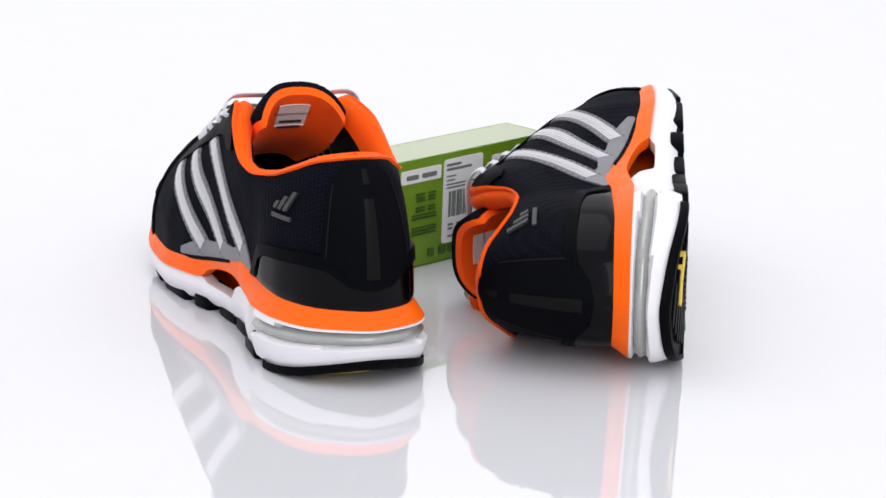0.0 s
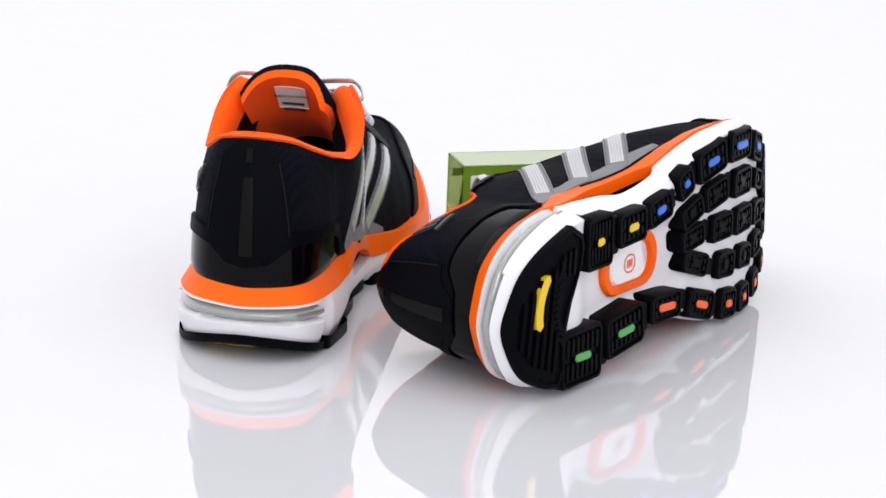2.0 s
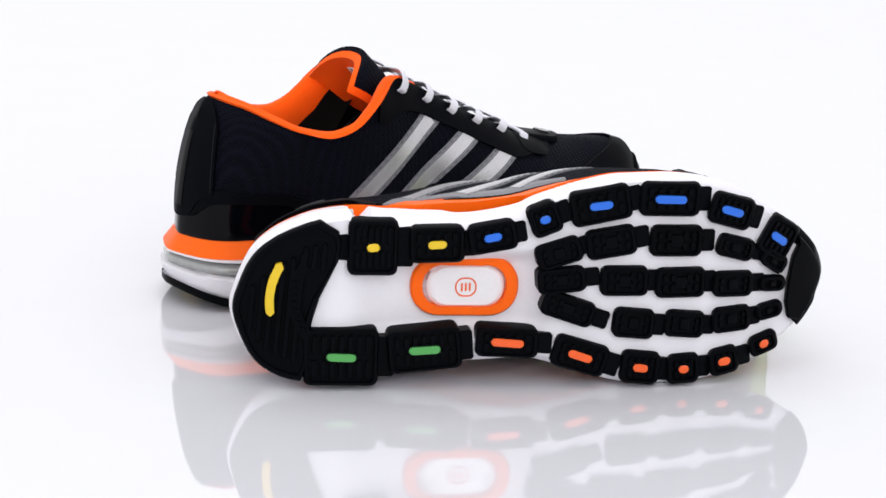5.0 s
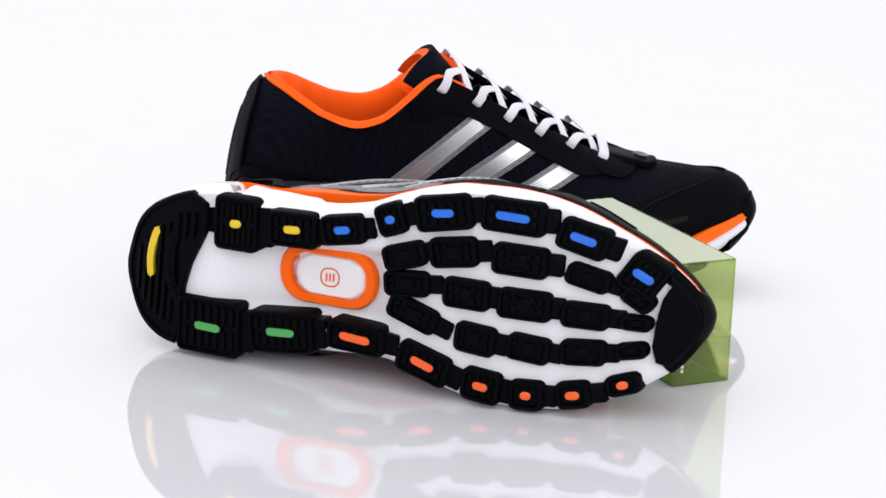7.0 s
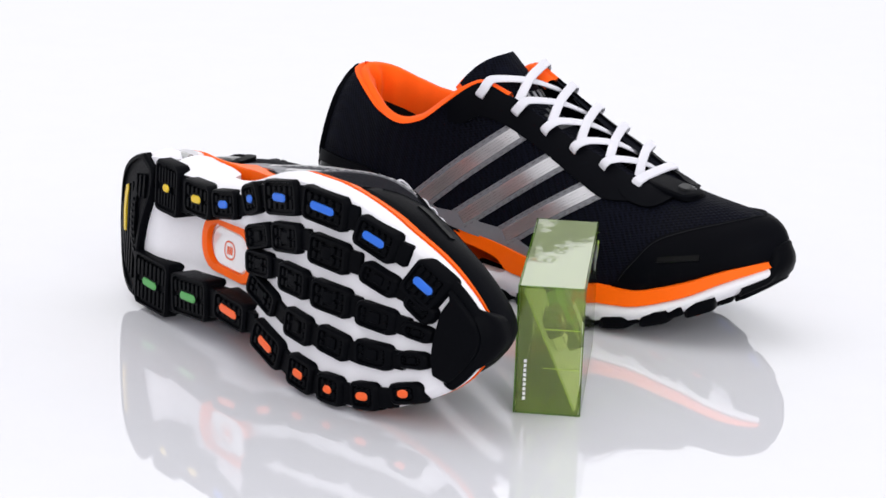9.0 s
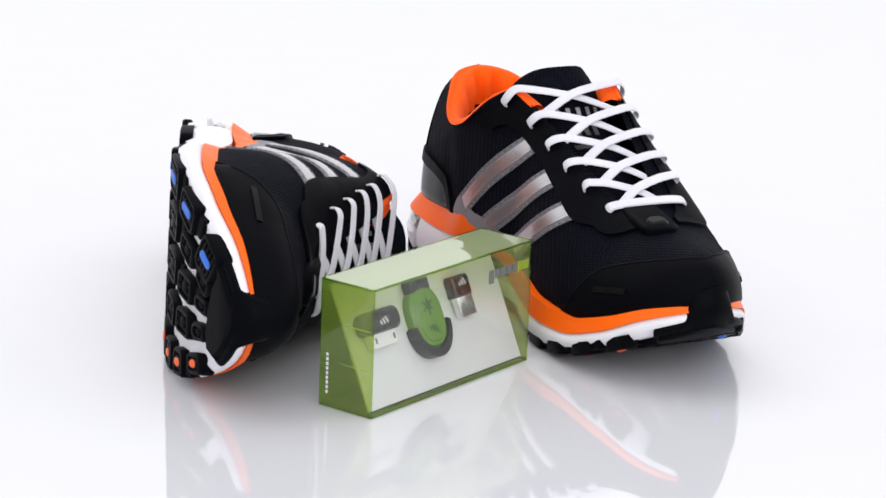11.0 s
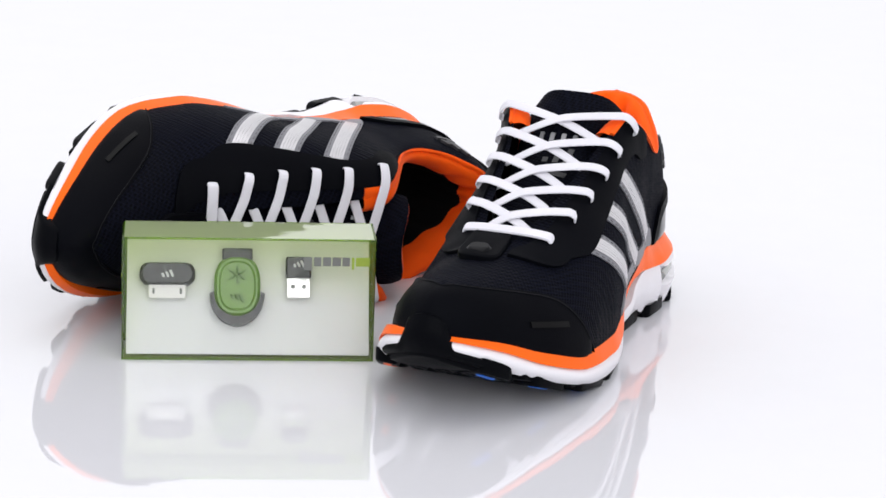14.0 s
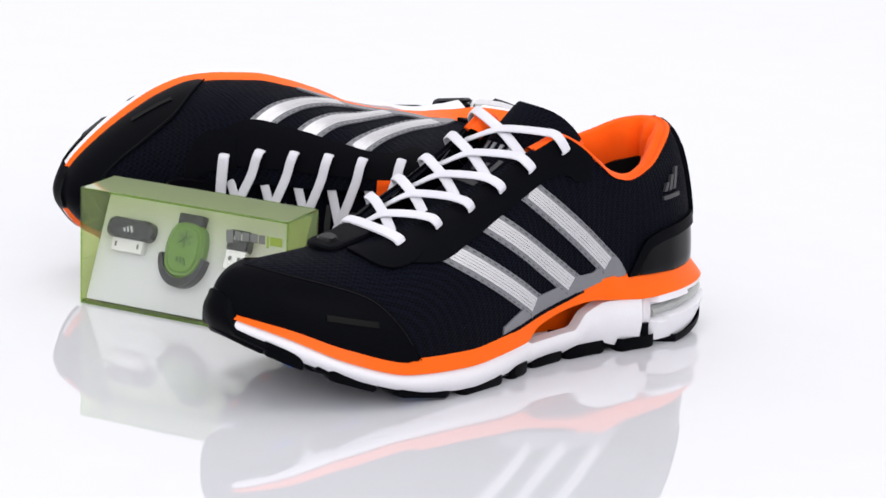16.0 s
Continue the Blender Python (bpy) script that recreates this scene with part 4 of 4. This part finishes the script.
def gift_box():
    g = new("gift_box")
    T = 0.0005
    for name, bm, m, lab in (
            ("front_panel", slab(0, -BD / 2 + T / 2, BH / 2, BL - .001, T, BH - .001), CLEAR, "clear plastic front"),
            ("back_panel", slab(0, BD / 2 - T / 2, BH / 2, BL - .001, T, BH - .001), BACKCARD, "green printed back"),
            ("end_panel", slab(-BL / 2 + T / 2, 0, BH / 2, T, BD - .0022, BH - .001), GREENFILM, "green clear end"),
            ("end_panel", slab(BL / 2 - T / 2, 0, BH / 2, T, BD - .0022, BH - .001), GREENFILM, "green clear end"),
            ("top_panel", slab(0, 0, BH - T / 2, BL - .0022, BD - .0022, T), TOPFILM_SHEEN, "glossy green clear top, its colour paled to imitate reflected white"),
            ("bottom_panel", slab(0, 0, 0.0012, BL - .0022, BD - .0022, T), GREENFILM, "green clear bottom")):
        ob = part(name, bm, m, g, lab, smooth=False)
        if m in (CLEAR, GREENFILM, TOPFILM_SHEEN):
            ob.visible_shadow = False
    # folded edges of the sheet
    for sx in (-1, 1):
        for sy in (-1, 1):
            part("fold", slab(sx * (BL / 2 - .0004), sy * (BD / 2 - .0004), BH / 2, .0008, .0008, BH, .0002), EDGEFILM, g)
    for sz in (0.0006, BH - 0.0004):
        for sy in (-1, 1):
            part("fold", slab(0, sy * (BD / 2 - .0004), sz, BL - .0018, .0009, .0010, .0002), EDGEFILM, g)
        for sx in (-1, 1):
            part("fold", slab(sx * (BL / 2 - .0004), 0, sz, .0009, BD - .0018, .0010, .0002), EDGEFILM, g)
    # slanting tray card, its back and the flaps behind the ends
    bm = bmesh.new()
    y0, z0, y1, z1 = -0.0140, 0.0025, 0.0125, 0.0620
    for a, b, m, nm, lab in ((0.0, 0.0006, TRAY, "tray_card", "white card shading to green at the top"), (0.0007, 0.0012, TRAYBACK, "tray_back", "olive back of the tray card")):
        bm = bmesh.new()
        q = []
        for x in (-BL / 2 + .0022, BL / 2 - .0022):
            for yy, zz in ((y0, z0), (y1, z1)):
                for o in (a, b):
                    q.append(bm.verts.new((x, yy + o, zz - o * 0.4)))
        for f in ((0, 2, 6, 4), (1, 3, 7, 5), (0, 1, 3, 2), (4, 5, 7, 6), (0, 1, 5, 4), (2, 3, 7, 6)):
            bm.faces.new([q[i] for i in f])
        part(nm, bm, m, g, lab, smooth=False)
    # crease lines on the ends
    for z in (0.024, 0.044):
        part("crease", slab(-BL / 2 - .0002, -0.006, z, .0002, .018, .0003), LIME, g)
    for i in range(9):
        part("print_bar", slab(-BL / 2 - .0002, 0.0115, 0.008 + i * 0.0024, .0002, .0014, .0016), PAPER, g, "small white print on the end")
    # stickers and print on the back
    yb = BD / 2 + 0.0003

    def sticker(x0, x1, za, zb, m, r=0.002, name="sticker", lab=""):
        bm = bmesh.new()
        pts = rounded((x0 + x1) / 2, (za + zb) / 2, abs(x1 - x0), abs(zb - za), 0, r, 4)
        fr = [bm.verts.new((x, yb + (.0003 if m is PAPER else .0006), z)) for x, z in pts]
        bk = [bm.verts.new((x, yb - .0003, z)) for x, z in pts]
        bm.faces.new(fr)
        for i in range(len(fr)):
            bm.faces.new([fr[i], fr[(i + 1) % len(fr)], bk[(i + 1) % len(fr)], bk[i]])
        return part(name, bm, m, g, lab, smooth=False)
    u = MM
    sticker(-8.5 * u, 24.5 * u, 11 * u, 61.5 * u, PAPER, lab="white sticker with bars and small print")
    sticker(-41 * u, -16.5 * u, 42 * u, 58.5 * u, PAPER, lab="white rounded sticker")
    sticker(27 * u, 60 * u, 51.5 * u, 59.5 * u, PAPER, 0.001, lab="white strip with dark print")
    for i, (w, z) in enumerate(((12, 58), (21, 55.3), (8, 51.5), (7, 49), (24, 46.5), (20, 44.5))):
        sticker((22.5 - w) * u, 22.5 * u, (z - .75) * u, (z + .75 - .6 * (i > 1)) * u, GREYINK, 0.0003, "print_bar")
    xx = 20.0
    for i, w in enumerate((1.6, .7, 1.1, .6, 2.0, .9, .6, 1.4, .7, 1.2, 1.8, .6)):
        sticker((xx - w) * u, xx * u, 26.5 * u, 42 * u, GREYINK, 0.0002, "print_bar")
        xx -= w + (0.5 if i % 3 else 0.9)
    for r_, z in enumerate((22, 19.5, 15)):
        for c in range(2):
            sticker((16 - c * 7) * u, (20 - c * 7) * u, (z - .8) * u, (z + .5) * u, GREYINK, 0.0003, "print_bar")
    for r_, z in enumerate((55, 51, 47, 44.5)):
        sticker(-25 * u, -18.5 * u, (z - .6) * u, (z + .5) * u, GREYINK, 0.0003, "print_bar")
        sticker(-37.5 * u, -29 * u, (z - 1.2) * u, (z + 1.0) * u, GREYINK, 0.0005, "print_bar")
    for x0_, x1_ in ((31, 43), (46, 56)):
        sticker(x0_ * u, x1_ * u, 53.6 * u, 56.4 * u, GREYINK, 0.0008, "print_bar")
    for z in (44, 42, 40, 36, 34):
        sticker(31 * u, 37 * u, (z - .5) * u, (z + .5) * u, DARKGREEN, 0.0003, "print_bar")
        sticker(40 * u, 47 * u, (z - .5) * u, (z + .5) * u, DARKGREEN, 0.0003, "print_bar")
    for z in (31.5, 29.5, 24, 22, 20):
        sticker(30 * u, 50 * u, (z - .5) * u, (z + .45) * u, DARKGREEN, 0.0003, "print_bar")
    for x0_, x1_ in ((8, 13), (15, 19), (21, 27), (31, 36)):
        sticker(x0_ * u, x1_ * u, 5 * u, 10 * u, DARKGREEN, 0.001, "print_bar")
    # print on the front sheet: a word mark as plain bars
    for i, (x, w, h) in enumerate(((29.8, 4.2, 7.0), (34.8, 3.8, 4.7), (39.6, 4.2, 4.7), (44.6, 4.4, 4.7), (49.4, 3.8, 4.7), (53.0, 1.3, 6.4), (58.0, 7.2, 4.7))):
        part("print_bar", slab(x * u, -BD / 2 - 0.0002, 0.0560 - h * u / 2, w * u, .0003, h * u), GREYINK if i < 5 else LIME, g, "plain bar of print")
    return g


box_thing = gift_box()
tagged(box_thing, "clear plastic gift box with a green printed back", "box")
SL = math.degrees(math.atan2(0.0265, 0.0595))


def on_card(x, z):
    """Pose on the slanting card: local z out of the card, local y up along it."""
    y = -0.0140 + (z - 0.0025) * 0.0265 / 0.0595
    return BOX_M @ Matrix.Translation((x, y - 0.0002, z)) @ Matrix.Rotation(radians(90 - SL), 4, "X")


def plate(pts, z0, z1, bevel=0.0008):
    bm = bmesh.new()
    prism(bm, pts, lambda x, y: z1, lambda x, y: z0, bevel)
    return bm


# dock adapter
ad = new("dock_adapter")
part("body", plate([(x, y) for x, y in rounded(0, 0.0055, 0.0285, 0.0115, 0, 0.0048, 6)], 0.0, 0.0075, 0.0018), CHARCOAL, ad, "charcoal plastic body")
part("connector", plate(rounded(0, -0.0035, 0.0195, 0.0075, 0, 0.0006, 3), 0.0008, 0.0052, 0.0006), PORT, ad, "white connector plug")
for dx in (-0.007, 0.007):
    part("latch", plate(rounded(dx, -0.0035, 0.0012, 0.003, 0, 0.0004, 2), 0.005, 0.0056, 0.0002), GREYINK, ad)
for c in range(3):
    part("emblem_bar", plate(rounded(-0.0022 + c * 0.0022, 0.0045 + c * 0.0004, 0.0012, 0.0024 + c * 0.0008, 25, 0.0003, 2), 0.0072, 0.0078, 0.0002), SILVERINK, ad, "pale emblem bar")
tagged(ad, "charcoal dock adapter with a white plug, on the card", "adapter")
ad.matrix_world = on_card(-0.0418, 0.0350)

# foot pod
fp = new("foot_pod")
part("shell", plate([(0.0120 * abs(math.cos(a)) ** 0.75 * math.copysign(1, math.cos(a)), 0.0158 * abs(math.sin(a)) ** 0.8 * math.copysign(1, math.sin(a))) for a in np.linspace(0, 2 * math.pi, 41)[:-1]], 0.0, 0.0062, 0.0016), PODGREEN, fp, "green plastic pod shell")
part("face", plate([(0.0098 * abs(math.cos(a)) ** 0.75 * math.copysign(1, math.cos(a)), 0.0132 * abs(math.sin(a)) ** 0.8 * math.copysign(1, math.sin(a))) for a in np.linspace(0, 2 * math.pi, 41)[:-1]], 0.006, 0.0072, 0.0012), PODGREEN, fp)
for i in range(6):
    a = radians(i * 60 + 30)
    part("star_arm", plate(rounded(0.0026 * math.cos(a), 0.0056 + 0.0026 * math.sin(a), 0.0042, 0.0011, math.degrees(a), 0.0004, 3), 0.0068, 0.0076, 0.0002), DARKGREEN, fp, "dark green star arm")
for c in range(3):
    part("emblem_bar", plate(rounded(-0.0026 + c * 0.0024, -0.0056 - c * 0.0005, 0.0014, 0.0026 + c * 0.001, 25, 0.0003, 2), 0.0068, 0.0076, 0.0002), DARKGREEN, fp, "dark green emblem bar")
cres = [(0.0142 * math.cos(a), -0.004 + 0.0168 * math.sin(a)) for a in np.linspace(radians(180), radians(360), 21)]
inn = [(0.0121 * math.cos(a), -0.003 + 0.0128 * math.sin(a)) for a in np.linspace(radians(360), radians(180), 21)]
part("holder", plate(cres + inn, 0.0002, 0.0068, 0.0), CHARCOAL, fp, "charcoal holder under the pod")
part("clip", plate(rounded(0, 0.0168, 0.0155, 0.006, 0, 0.0008, 3), 0.0002, 0.0055, 0.0006), CHARCOAL, fp, "charcoal clip over the pod")
tagged(fp, "green oval foot pod in a charcoal holder", "sensor")
fp.matrix_world = on_card(-0.0058, 0.0345)

# usb receiver
us = new("usb_receiver")
part("body", plate(rounded(0, 0.0055, 0.0132, 0.0115, 0, 0.0016, 5), 0.0, 0.0062, 0.001), CHARCOAL, us, "charcoal plastic body")
part("plug", slab(0, -0.0050, 0.0032, 0.0120, 0.0105, 0.0045, 0.0004), STEEL, us, "bright steel plug")
for dx in (-0.0028, 0.0028):
    part("plug_hole", plate(rounded(dx, -0.0045, 0.0022, 0.0022, 0, 0.0003, 2), 0.0052, 0.0057, 0.0001), GREYINK, us, "dark square hole")
for c in range(3):
    part("emblem_bar", plate(rounded(-0.002 + c * 0.002, 0.0065 + c * 0.0005, 0.0012, 0.002 + c * 0.0009, 25, 0.0003, 2), 0.0058, 0.0065, 0.0002), SILVERINK, us, "pale emblem bar")
tagged(us, "charcoal receiver with a bright steel plug, on the card", "receiver")
us.matrix_world = on_card(0.0258, 0.0385)
box_thing.matrix_world = BOX_M
THINGS += [box_thing, ad, fp, us]

def motions():
    """The turntable carries every thing round its axis."""
    for ob in THINGS:
        base = ob.matrix_world.copy()
        rows = []
        for i in range(65):
            t = i * 0.25
            rows.append((t, Matrix.Rotation(radians(TURN_START + TURN * t), 4, "Z") @ base))
        walk(ob, rows)


bpy.context.view_layer.update()
motions()
